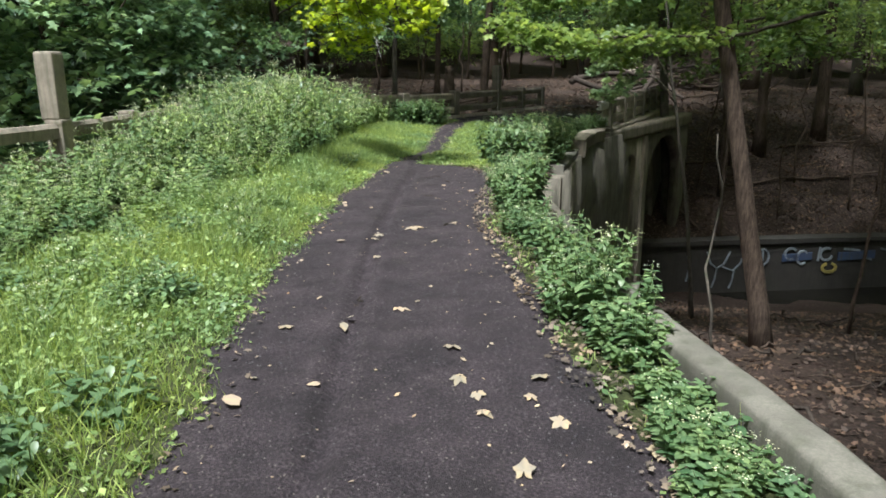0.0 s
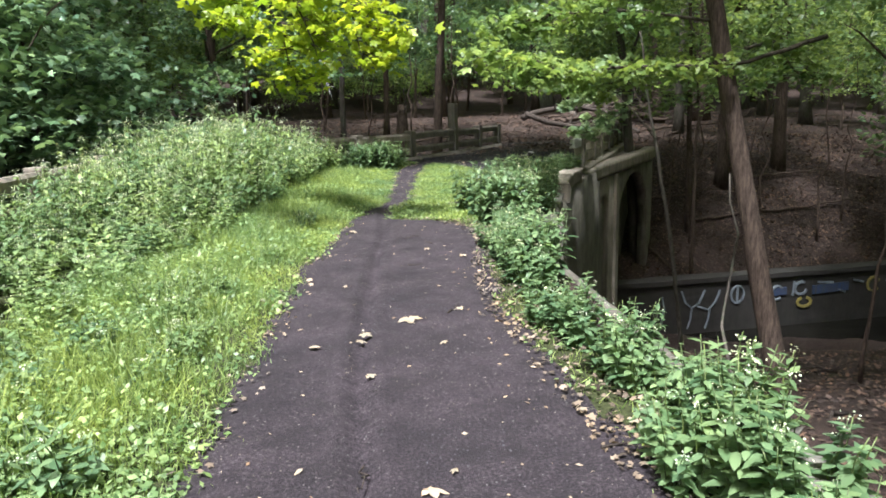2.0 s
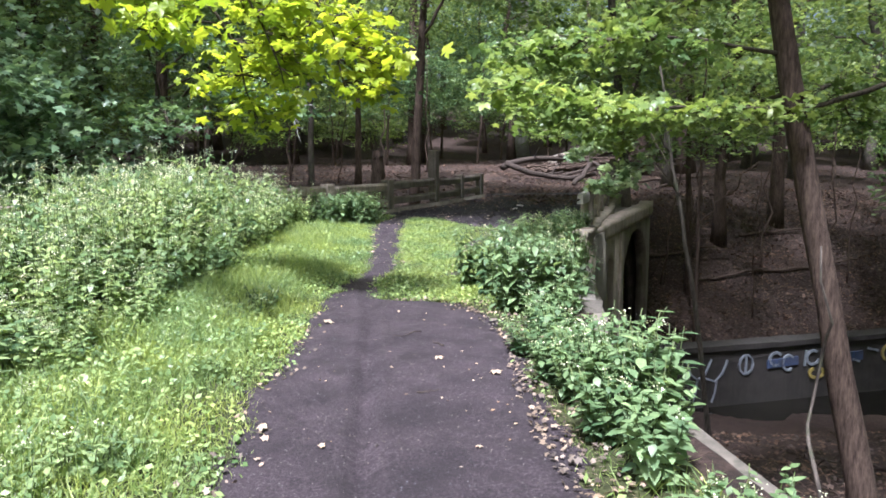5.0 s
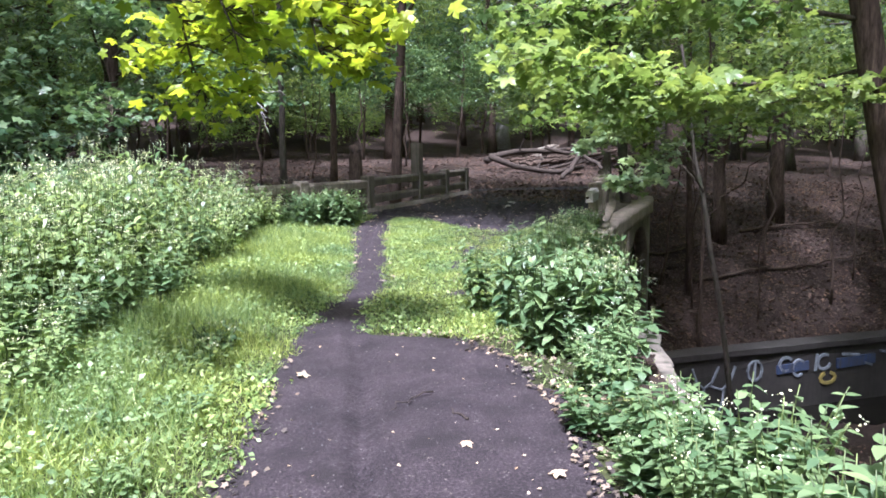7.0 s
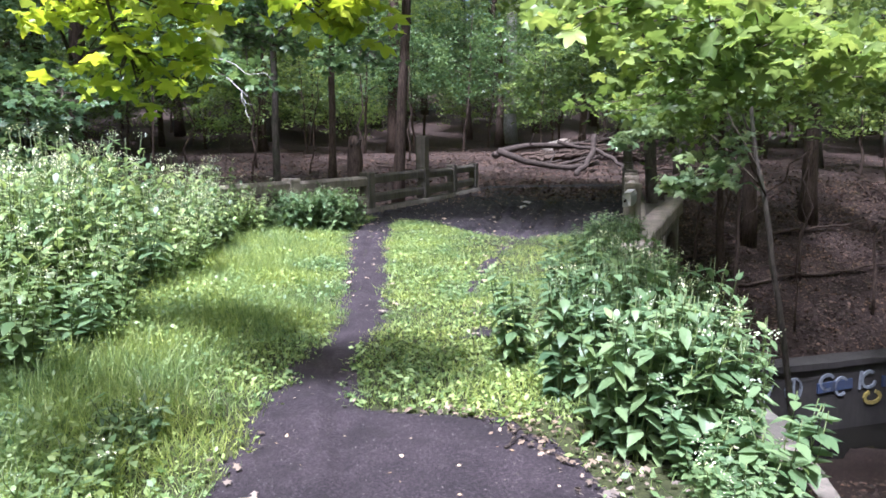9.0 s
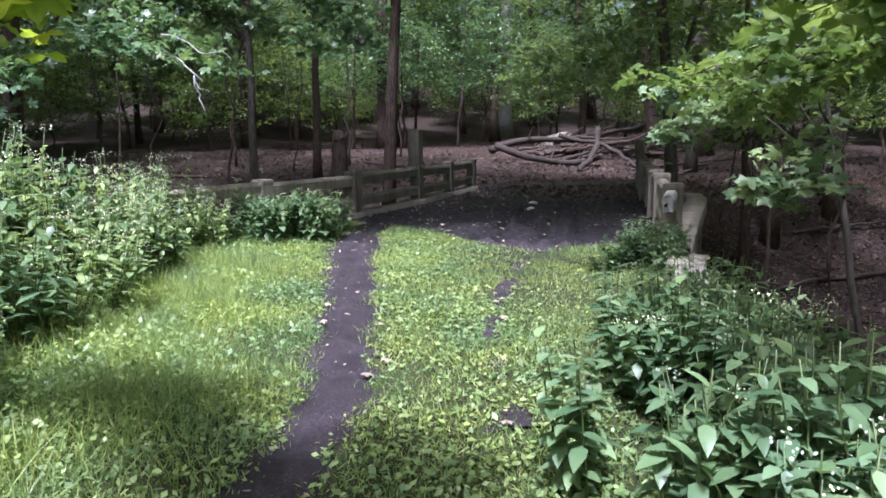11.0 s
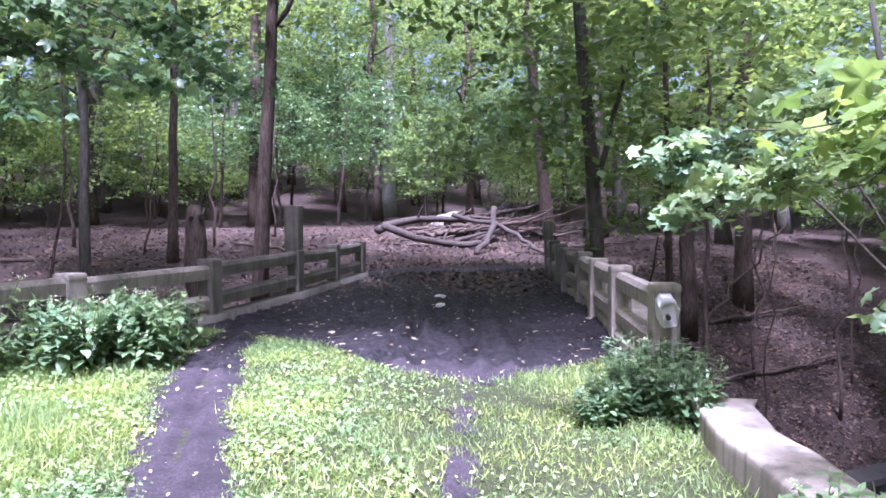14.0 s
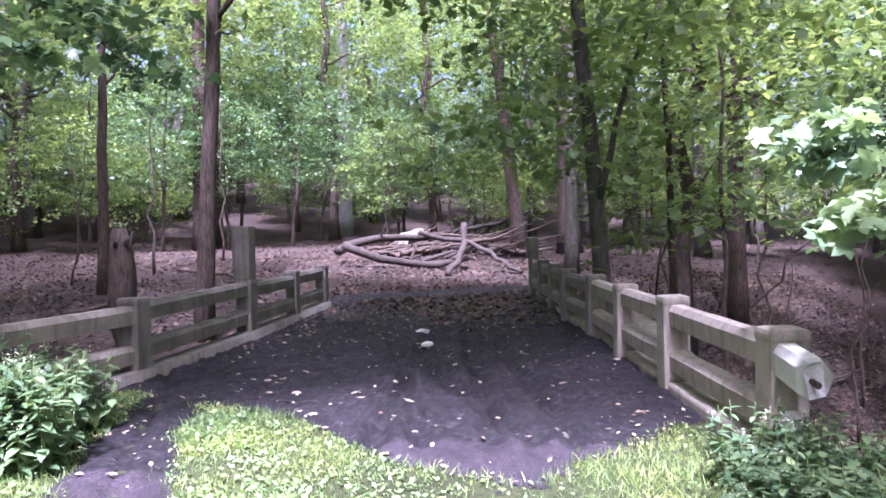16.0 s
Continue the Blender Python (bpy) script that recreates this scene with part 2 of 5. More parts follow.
def tube(points, radii, sides=8, wobble=0.0, seed=0):
    """A round limb along points, closed at its end by a cone."""
    rng = np.random.default_rng(seed)
    p = np.asarray(points, dtype=float)
    r = np.asarray(radii, dtype=float)
    n = len(p)
    t = np.gradient(p, axis=0)
    t /= np.linalg.norm(t, axis=1)[:, None] + 1e-9
    ref = np.array([0.0, 0, 1]) if abs(t[:, 2]).mean() < 0.8 else np.array([1.0, 0, 0])
    a = np.cross(t, ref)
    a /= np.linalg.norm(a, axis=1)[:, None] + 1e-9
    b = np.cross(t, a)
    ang = np.linspace(0, 2 * np.pi, sides, endpoint=False)
    rr = r[:, None] * (1 + wobble * rng.uniform(-1, 1, (n, sides)))
    v = p[:, None] + rr[..., None] * (np.cos(ang)[None, :, None] * a[:, None] + np.sin(ang)[None, :, None] * b[:, None])
    v = v.reshape(-1, 3)
    f = []
    for i in range(n - 1):
        for j in range(sides):
            k = (j + 1) % sides
            f.append((i * sides + j, i * sides + k, (i + 1) * sides + k, (i + 1) * sides + j))
    ends = np.array([p[0], p[-1]])
    e0, e1 = len(v), len(v) + 1
    v = np.concatenate([v, ends])
    for j in range(0, sides, 2):
        f.append((e0, (j + 2) % sides, (j + 1) % sides, j))
        o = (n - 1) * sides
        f.append((e1, o + j, o + (j + 1) % sides, o + (j + 2) % sides))
    return v, np.array(f)


def bent(p0, p1, n=7, sway=0.1, seed=0):
    """A wavering line from p0 to p1."""
    rng = np.random.default_rng(seed)
    p0, p1 = np.array(p0, float), np.array(p1, float)
    s = np.linspace(0, 1, n)[:, None]
    w = rng.normal(0, 1, (n, 3)) * sway * np.sin(np.pi * s) 
    return p0 + (p1 - p0) * s + w


def turns(n, tilt, rng, yaw=None):
    """n rotation matrices: a free heading, with the leaf's plane tilted by about tilt radians."""
    yaw = rng.uniform(0, 2 * np.pi, n) if yaw is None else yaw
    a, b = rng.normal(0, tilt, n), rng.normal(0, tilt, n)
    cz, sz, cx, sx, cy, sy = np.cos(yaw), np.sin(yaw), np.cos(a), np.sin(a), np.cos(b), np.sin(b)
    o, z = np.ones(n), np.zeros(n)
    rz = np.stack([cz, -sz, z, sz, cz, z, z, z, o], 1).reshape(n, 3, 3)
    rx = np.stack([o, z, z, z, cx, -sx, z, sx, cx], 1).reshape(n, 3, 3)
    ry = np.stack([cy, z, sy, z, o, z, -sy, z, cy], 1).reshape(n, 3, 3)
    return rz @ rx @ ry


def scatter(shape, rot, size, at):
    """Copies of one small shape, merged: rot (n,3,3), size (n,), at (n,3)."""
    tv, tf = shape
    v = np.einsum("nij,kj->nki", rot, tv) * np.asarray(size)[:, None, None] + np.asarray(at)[:, None]
    f = tf[None] + (np.arange(len(at)) * len(tv))[:, None, None]
    return v.reshape(-1, 3), f.reshape(-1, tf.shape[1])


def outline_leaf(right_half, droop=0.12, fold=0.10):
    """A leaf from the right half of its outline, base to tip along +y; folded at the midrib and drooping."""
    h = np.array(right_half, float)
    ys = h[:, 1]
    rib = np.stack([np.zeros(len(h)), ys, -droop * ys ** 2], 1)
    r = np.stack([h[:, 0], ys, -droop * ys ** 2 + fold * h[:, 0]], 1)
    l = r * [-1, 1, 1]
    v = np.concatenate([rib, r, l])
    n = len(h)
    f = []
    for i in range(n - 1):
        f.append((i, n + i, n + i + 1, i + 1))
        f.append((i, i + 1, 2 * n + i + 1, 2 * n + i))
    return v, np.array(f)


def maple_leaf():
    """A five-lobed leaf about 1 across: a fan of quads between centre, notch, lobe tip and notch."""
    tips = [(-90 + 55, 0.42), (-90 + 115, 0.55), (90, 0.62), (90 + 65, 0.55), (90 + 125, 0.42)]
    centre = np.array([0, 0.1, 0.0])
    v, f = [centre], []
    notch = []
    angles = [a for a, _ in tips]
    gaps = [angles[0] - 38] + [(angles[i] + angles[i + 1]) / 2 for i in range(4)] + [angles[4] + 38]
    for i, g in enumerate(gaps):
        rr = 0.34 if 0 < i < 5 else 0.24
        v.append(centre + [rr * math.cos(radians(g)), rr * math.sin(radians(g)), 0.02])
    for i, (a, rr) in enumerate(tips):
        for da, k in ((-17, 0.74), (0, 1.0), (17, 0.74)):
            v.append(centre + [rr * k * math.cos(radians(a + da)), rr * k * math.sin(radians(a + da)), -0.10 * k * k])
    for i in range(5):
        g0, g1, s0, tip, s1 = 1 + i, 2 + i, 7 + 3 * i, 8 + 3 * i, 9 + 3 * i
        f += [(0, g0, s0, tip), (0, tip, s1, g1)]
    return np.array(v), np.array(f)


MAPLE = maple_leaf()
OVATE = outline_leaf([(0.0, 0.0), (0.24, 0.22), (0.25, 0.5), (0.12, 0.8), (0.0, 1.0)], 0.25, 0.15)
LANCE = outline_leaf([(0.0, 0.0), (0.13, 0.3), (0.12, 0.6), (0.0, 1.0)], 0.35, 0.12)
ROUND = outline_leaf([(0.0, 0.0), (0.42, 0.3), (0.36, 0.75), (0.0, 1.0)], 0.1, 0.12)
SIMPLE = (np.array([(0, 0, 0), (0.3, 0.5, -0.02), (0, 1, -0.12), (-0.3, 0.5, -0.02)], float), np.array([(0, 1, 2, 3)]))
LOBED = (np.array([(0, 0, 0), (0.32, 0.05, -0.03), (0.22, 0.4, 0.0), (0.48, 0.55, -0.08), (0.16, 0.66, 0.0), (0, 1, -0.1),
                   (-0.16, 0.66, 0.0), (-0.48, 0.55, -0.08), (-0.22, 0.4, 0.0), (-0.32, 0.05, -0.03), (0, 0.4, 0.02)], float),
         np.array([(0, 1, 2, 10), (10, 2, 3, 4), (10, 4, 5, 6), (10, 6, 7, 8), (0, 10, 8, 9)]))


def blade_shape():
    v = np.array([(-0.5, 0, 0), (0.5, 0, 0), (-0.4, 0.10, 0.5), (0.4, 0.10, 0.5), (-0.05, 0.42, 0.92), (0.05, 0.42, 0.92)], float)
    return v, np.array([(0, 1, 3, 2), (2, 3, 5, 4)])


# ---------------------------------------------------------------- plan of the place
LEFT_Y = [-9, 8, 10.4, 15.5, 18.5, 21, 22.9, 24.7, 27.4, 31.3, 34]
LEFT_X = [-6.3, -6.1, -5.42, -5.5, -4.5, -2.9, -1.2, 0.35, 2.0, 4.1, 5.2]
RIGHT_Y = [-9, 2.5, 4.4, 9.5, 10.7, 14, 16.1, 17.4, 19.4, 21.4, 23, 24.6, 26.2, 29, 31.2, 34]
RIGHT_X = [1.9, 1.42, 1.17, 1.12, 1.35, 2.3, 2.85, 3.3, 4.35, 5.2, 5.95, 6.65, 7.25, 8.5, 9.45, 10.7]


def xl(y):
    return np.interp(y, LEFT_Y, LEFT_X)


def xr(y):
    return np.interp(y, RIGHT_Y, RIGHT_X)


def wave(x, y, s, k=0.0):
    """A cheap smooth unevenness between about -1 and 1."""
    return (np.sin(x * s + 1.3 * np.sin(y * s * 0.7 + k)) + np.sin(y * s * 1.13 + 1.7 * np.sin(x * s * 0.6 + k + 2)) + 0.6 * np.sin((x + y) * s * 2.1 + k * 3)) / 2.6


def terrain(x, y):
    """Height of the wooded ground, the banks and the creek's bed."""
    x, y = np.asarray(x, float), np.asarray(y, float)
    near = 14.4 - 0.2 * np.clip(x - 4.6, -6, 30)
    far = 19.5 + 0.1 * np.clip(x - 5.7, -1, 40) + np.clip(-x + 2, 0, 12) * 0.35
    bank_near = np.minimum(-3.05 + 0.16 * (near - y), -0.5 + 0 * x)
    right = np.clip((x - 1.0) / 3.0, 0, 1)
    wall_y = 24.5 + 0.1135 * (np.clip(x, -5, 30) - 5.5)
    flat = -0.07 + 0.06 * np.clip(y - 31.5, 0, 26) + 0.16 * np.clip(y - 57.5, 0, 60)
    rise = -3.05 + 0.36 * (y - far)
    k = 0.8
    bank_far = -np.log(np.exp(-rise / k) + np.exp(-flat / k)) * k
    bank_far = np.where(y > 45, flat, bank_far)
    z = np.where(y < near, bank_near, np.where(y > far, bank_far, -3.45))
    steep = -4.3 + 0.62 * (y - wall_y - 0.5)
    steep = np.where(y > 42, flat, -np.log(np.exp(-np.clip(steep, -30, 30) / 0.7) + np.exp(-flat / 0.7)) * 0.7)
    bed = np.interp(y, [-9, 2, 8, 11, 15, 19, 22, 24.6], [-1.6, -2.1, -2.6, -3.0, -3.9, -4.9, -5.7, -5.95]) - 0.03 * np.clip(x - 6, 0, 12)
    z = z * (1 - right) + right * np.where(y < wall_y, bed, np.maximum(steep, -4.3))
    side = np.clip((-x - 9) / 12, 0, 1)
    z = z * (1 - side) + np.maximum(z, -1.2) * side
    z = z + 0.16 * np.clip(np.abs(x - 4) - 34, 0, 50)
    return z + 0.07 * wave(x, y, 1.1) + 0.03 * wave(x, y, 3.7, 1)


def deck(x, y):
    """Height of the made ground that carries the path."""
    base = np.maximum(0.0, terrain(x, y) * (np.asarray(y) > 30) + 0.03 * (np.asarray(y) > 30))
    return base + 0.015 * wave(x, y, 1.6)


PATH_L = ([-9, 2.7, 3.5, 5.0, 6.3, 9.3, 10.5, 12.0, 13.2, 14.8, 17.8, 19.5, 21.4, 23.0, 23.8], [-1.1, -1.15, -1.2, -1.38, -1.33, -1.31, -1.15, -1.03, -0.82, -0.42, -0.28, -0.25, -0.1, 0.3, 0.5])
PATH_R = ([-9, 2.7, 3.8, 5.4, 7.5, 9.5, 10.5, 11.8, 12.3, 12.6, 13.6, 14.8, 17.7, 19.5, 21.8, 22.6, 23.8], [1.0, 0.92, 0.72, 0.64, 0.43, 0.55, 0.74, 0.62, 0.4, -0.35, -0.37, -0.05, 0.2, 0.35, 0.62, 0.9, 1.0])


def bare(x, y):
    """How far inside bare path or mud a place lies, in metres; below zero is green."""
    rough = 0.07 * wave(x, y, 5.0) + 0.05 * wave(x, y, 13.0, 2)
    d = np.minimum(x - np.interp(y, *PATH_L), np.interp(y, *PATH_R) - x)
    mud_start = np.interp(x, [0.2, 0.9, 1.6, 2.0, 2.65, 3.4, 4.3], [24.2, 23.1, 22.3, 20.6, 19.8, 20.1, 20.5])
    mud = np.minimum(y - mud_start, 60)
    worn = 0.03 + 0.11 * wave(x, y, 4.1, 9) - np.abs(x - np.interp(y, [14.0, 15.5, 17.3, 19.6], [0.75, 0.9, 1.4, 2.4])) + 0.06 * wave(x, y, 3.0, 7)
    worn = np.where((y > 14) & (y < 19.8), worn, -9)
    return np.maximum(np.maximum(d, worn), np.where(y > 19, mud, -9)) + rough


def muddy(x, y):
    """Where the cinder gives way to wet mud on the bridge."""
    return y + 0.5 * wave(x, y, 1.3, 2) + 0.35 * (x - 2) > 20.7


def ruts(x, y):
    """Wheel marks pressed into the bare ground."""
    line = np.interp(y, [0, 6.3, 7.5, 9.5, 11.7, 14, 18, 22, 24], [-0.45, -0.64, -0.64, -0.58, -0.46, -0.55, -0.1, 0.35, 0.7])
    z = -0.055 * np.exp(-((x - line) / 0.065) ** 2) * (0.75 + 0.25 * np.sin(y * 70)) + 0.014 * np.exp(-((np.abs(x - line) - 0.11) / 0.05) ** 2)
    m = np.clip((y - 19) / 2, 0, 1) * np.clip((28 - y) / 3, 0, 1)
    for x0, s in ((2.2, 0.30), (2.75, 0.42), (3.4, 0.36), (3.05, 0.12), (1.7, 0.5)):
        z = z - m * 0.06 * np.exp(-((x - x0 - s * (y - 20.5)) / 0.08) ** 2) + m * 0.03 * np.exp(-((np.abs(x - x0 - s * (y - 20.5)) - 0.17) / 0.07) ** 2)
    return z + (0.012 * wave(x, y, 9.0, 4) + 0.012 * wave(x, y, 23, 3)) * (0.45 + 1.5 * m) + 0.008 * m * wave(x, y, 43, 5)


# ---------------------------------------------------------------- ground
def grid_mesh(name, xs, ys, height, material, keep=None):
    gx, gy = np.meshgrid(xs, ys)
    v = np.stack([gx.ravel(), gy.ravel(), height(gx, gy).ravel()], 1)
    nx = len(xs)
    i, j = np.meshgrid(np.arange(nx - 1), np.arange(len(ys) - 1))
    a = (j * nx + i).ravel()
    f = np.stack([a, a + 1, a + nx + 1, a + nx], 1)
    if keep is not None:
        c = v[f].mean(1)
        f = f[keep(c[:, 0], c[:, 1])]
        used = np.unique(f)
        back = np.zeros(len(v), int)
        back[used] = np.arange(len(used))
        v, f = v[used], back[f]
    return fast_mesh(name, v, f, material, True)


xs = np.concatenate([np.linspace(-400, -40, 20), np.arange(-36, -10, 2.0), np.arange(-10, 24, 0.3), np.arange(24, 60, 2.0), np.linspace(64, 400, 20)])
ys = np.concatenate([np.linspace(-300, -40, 14), np.arange(-36, -6, 2.0), np.arange(-6, 52, 0.3), np.arange(52, 90, 2.0), np.linspace(95, 600, 24)])
ground = new("ground", grid_mesh("ground", xs, ys, terrain, MAT_LITTER))
tagged(ground, "brown leaf-littered woodland ground with creek banks", "ground", kind="structure")

us, vs_ = np.linspace(0, 1, 60), np.arange(-9, 34, 0.15)


def causeway_mesh():
    gu, gy = np.meshgrid(us, vs_)
    gx = xl(gy) + gu * (xr(gy) - xl(gy))
    v = np.stack([gx.ravel(), gy.ravel(), (deck(gx, gy) - (0.03 + 0.12 * (gy > 20.5)) * (bare(gx, gy) > 0.3)).ravel()], 1)
    i, j = np.meshgrid(np.arange(59), np.arange(len(vs_) - 1))
    a = (j * 60 + i).ravel()
    return fast_mesh("causeway_ground", v, np.stack([a, a + 1, a + 61, a + 60], 1), MAT_TURF, True)


tagged(new("causeway_ground", causeway_mesh()), "dark soil under the grassy verges of the causeway", "ground", kind="structure")
path_mesh = grid_mesh("path", np.arange(-2.5, 11.5, 0.045), np.arange(-8.9, 33.8, 0.045), lambda x, y: deck(x, y) + 0.004 + 0.024 * np.clip(bare(x, y) / 0.2, 0, 1) + ruts(x, y) * np.clip(bare(x, y) / 0.35, 0.03, 1), MAT_PATH,
                      lambda x, y: (bare(x, y) > -0.05) & (x > xl(y) + 0.02) & (x < xr(y) - 0.02) & ~muddy(x, y))
mud_mesh = grid_mesh("mud", np.arange(-2.5, 11.5, 0.045), np.arange(-8.9, 33.8, 0.045), lambda x, y: deck(x, y) + 0.004 + 0.024 * np.clip(bare(x, y) / 0.2, 0, 1) + ruts(x, y) * np.clip(bare(x, y) / 0.35, 0.03, 1), MAT_MUD,
                     lambda x, y: (bare(x, y) > -0.05) & (x > xl(y) + 0.02) & (x < xr(y) - 0.02) & muddy(x, y))
tagged(new("mud", mud_mesh), "wet dark rutted mud covering the bridge deck", "mud", kind="structure")
tagged(new("path", path_mesh), "dark grey cinder and mud footpath with wheel ruts", "path", kind="structure")
water = new("water", grid_mesh("water", np.linspace(-30, 60, 10), np.linspace(8, 34, 6), lambda x, y: -6.05 + 0 * x, MAT_WATER))
tagged(water, "still dark creek water reflecting the trees", "water", kind="structure")


# ---------------------------------------------------------------- bridge: walls, kerbs, railings
def box_bm(bm, size, at, rz=0.0, bevel=0.015, tilt=0.0):
    """A bevelled block with its centre at at."""
    m = pose(*at, 0, tilt, rz) @ Matrix.Diagonal((*size, 1))
    made = bmesh.ops.create_cube(bm, size=1.0, matrix=m)
    edges = list({e for v in made["verts"] for e in v.link_edges})
    if bevel:
        bmesh.ops.bevel(bm, geom=edges, offset=bevel, segments=2, affect="EDGES", profile=0.6)
    return made


def roughen(bm, amount, scale=6.0, offset=0.0):
    """Chips and unevenness on every vertex."""
    for v in bm.verts:
        n = noise.noise_vector(v.co * scale + Vector((offset, 0, 0)))
        v.co += n * amount


def wall_mesh(name, path, y0, y1, thick, top, bottom, material, step=0.25):
    """An upright wall along a line of the plan; top and bottom are functions of y."""
    yy = np.arange(y0, y1 + 1e-6, step)
    xx = path(yy)
    dx, dy = np.gradient(xx), np.gradient(yy)
    ln = np.hypot(dx, dy)
    nx, ny = dy / ln, -dx / ln
    rows = []
    for off in (0.0, thick):
        for h in (0.0, 0.25, 0.5, 0.75, 1.0):
            zb, zt = bottom(yy), top(yy)
            jag = 0.02 * wave(yy * 3, np.full_like(yy, h * 9), 2.0)
            rows.append(np.stack([xx + nx * (off + jag * np.sign(off)), yy + ny * (off + jag * np.sign(off)), zb + (zt - zb) * h], 1))
    order = [0, 1, 2, 3, 4, 9, 8, 7, 6, 5]
    v = np.concatenate([rows[k] for k in order])
    n = len(yy)
    f = []
    for k in range(10):
        k2 = (k + 1) % 10
        for i in range(n - 1):
            f.append((k * n + i, k * n + i + 1, k2 * n + i + 1, k2 * n + i))
    for e in (0, n - 1):
        for k in range(4):
            a, b, c, d = k * n + e, (k + 1) * n + e, (8 - k) * n + e, (9 - k) * n + e
            f.append((a, b, c, d) if e else (d, c, b, a))
    return fast_mesh(name, v, np.array(f), material)


def arch_soffit(y):
    """Underside of the side wall: down to the bed, but arched over the creek."""
    c = (y - 24.4) / 2.4
    return np.where(np.abs(c) < 1, -6.4 + 5.6 * np.sqrt(np.clip(1 - c * c, 0, 1)), -6.4)


side_wall = thing("bridge_wall", (0, 0, 0), "old concrete side wall of the bridge with an arch", "wall", kind="structure")
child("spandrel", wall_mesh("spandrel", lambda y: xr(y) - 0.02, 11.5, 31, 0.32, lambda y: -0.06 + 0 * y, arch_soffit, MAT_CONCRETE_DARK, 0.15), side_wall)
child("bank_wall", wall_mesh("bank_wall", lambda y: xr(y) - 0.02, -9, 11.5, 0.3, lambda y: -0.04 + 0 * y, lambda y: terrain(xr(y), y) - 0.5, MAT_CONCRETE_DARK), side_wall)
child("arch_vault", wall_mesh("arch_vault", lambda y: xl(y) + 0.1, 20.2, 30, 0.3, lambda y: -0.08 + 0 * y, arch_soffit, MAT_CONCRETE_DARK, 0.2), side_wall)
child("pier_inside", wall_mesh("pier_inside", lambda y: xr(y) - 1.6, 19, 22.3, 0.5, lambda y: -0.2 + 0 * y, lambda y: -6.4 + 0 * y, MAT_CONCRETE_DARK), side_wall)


def face(y):
    """Outer face of the bridge, which spreads away from the railing over the creek."""
    return np.interp(y, [18.5, 19.0, 22.5, 26.3, 31], [4.1, 4.25, 6.3, 8.6, 10.7])


def niche_foot(y):
    """Underside of the wing pier: a tall narrow arched niche in its middle."""
    c = (y - 20.9) / 0.5
    return np.where(np.abs(c) < 1, -1.3 + 0.5 * np.sqrt(np.clip(1 - c * c, 0, 1)), -6.4)


def span_foot(y):
    """Underside of the beam beyond the pier: a low arch over the water."""
    c = (y - 24.3) / 1.75
    return np.where(np.abs(c) < 1, -2.2 + 1.7 * np.sqrt(np.clip(1 - c * c, 0, 1)), -6.4)


child("wing_pier", wall_mesh("wing_pier", lambda y: face(y) - 0.3, 18.7, 22.5, 0.3, lambda y: -0.3 + 0 * y, niche_foot, MAT_CONCRETE, 0.07), side_wall, "tan stained concrete pier with a narrow arched niche")
# niche back in the darker concrete: the recess's shade is in its colour
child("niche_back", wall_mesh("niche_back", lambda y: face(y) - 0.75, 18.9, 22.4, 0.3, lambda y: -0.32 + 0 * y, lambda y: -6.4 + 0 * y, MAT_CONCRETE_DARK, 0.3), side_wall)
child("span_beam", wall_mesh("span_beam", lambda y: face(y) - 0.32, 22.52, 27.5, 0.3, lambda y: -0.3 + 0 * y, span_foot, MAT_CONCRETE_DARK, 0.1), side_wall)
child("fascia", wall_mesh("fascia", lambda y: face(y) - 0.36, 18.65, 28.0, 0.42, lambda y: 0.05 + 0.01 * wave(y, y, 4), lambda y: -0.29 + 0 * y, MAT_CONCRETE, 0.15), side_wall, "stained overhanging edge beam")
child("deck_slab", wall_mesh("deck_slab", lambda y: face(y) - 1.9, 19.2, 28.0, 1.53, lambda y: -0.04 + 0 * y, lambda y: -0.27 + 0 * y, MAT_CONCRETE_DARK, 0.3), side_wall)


def buttress(y, h, w):
    """An upright rib on the outer face with a chipped foot."""
    bm = bmesh.new()
    box_bm(bm, (0.16, w, h), (float(face(y)) + 0.06, y, -0.3 - h / 2), -30, 0.03)
    roughen(bm, 0.03, 3.0, y)
    return part("buttress", bm, MAT_CONCRETE, side_wall)


for y, h, w in ((19.0, 2.4, 0.3), (21.9, 5.6, 0.32)):
    buttress(y, h, w)


# the retaining wall across the creek, with paint on its face
abutment = thing("abutment_wall", (5.5, 24.2, -6.3), "very dark concrete retaining wall with faded paint marks", "wall", kind="structure", rz=6.47)


def wall_block(length, depth, z0, z1, y0, seed):
    bm = bmesh.new()
    box_bm(bm, (length, depth, z1 - z0), (length / 2, y0 + depth / 2, (z0 + z1) / 2), 0, 0)
    bmesh.ops.subdivide_edges(bm, edges=[e for e in bm.edges if e.calc_length() > 2], cuts=48)
    bmesh.ops.subdivide_edges(bm, edges=[e for e in bm.edges if e.calc_length() > 1.2], cuts=5)
    roughen(bm, 0.03, 1.7, seed)
    return bm


part("wall_face", wall_block(20, 0.5, -0.3, 2.02, 0.0, 2), MAT_WALL_DARK, abutment)
part("coping", wall_block(20, 0.62, 2.0, 2.16, -0.09, 7), MAT_WALL_DARK, abutment)


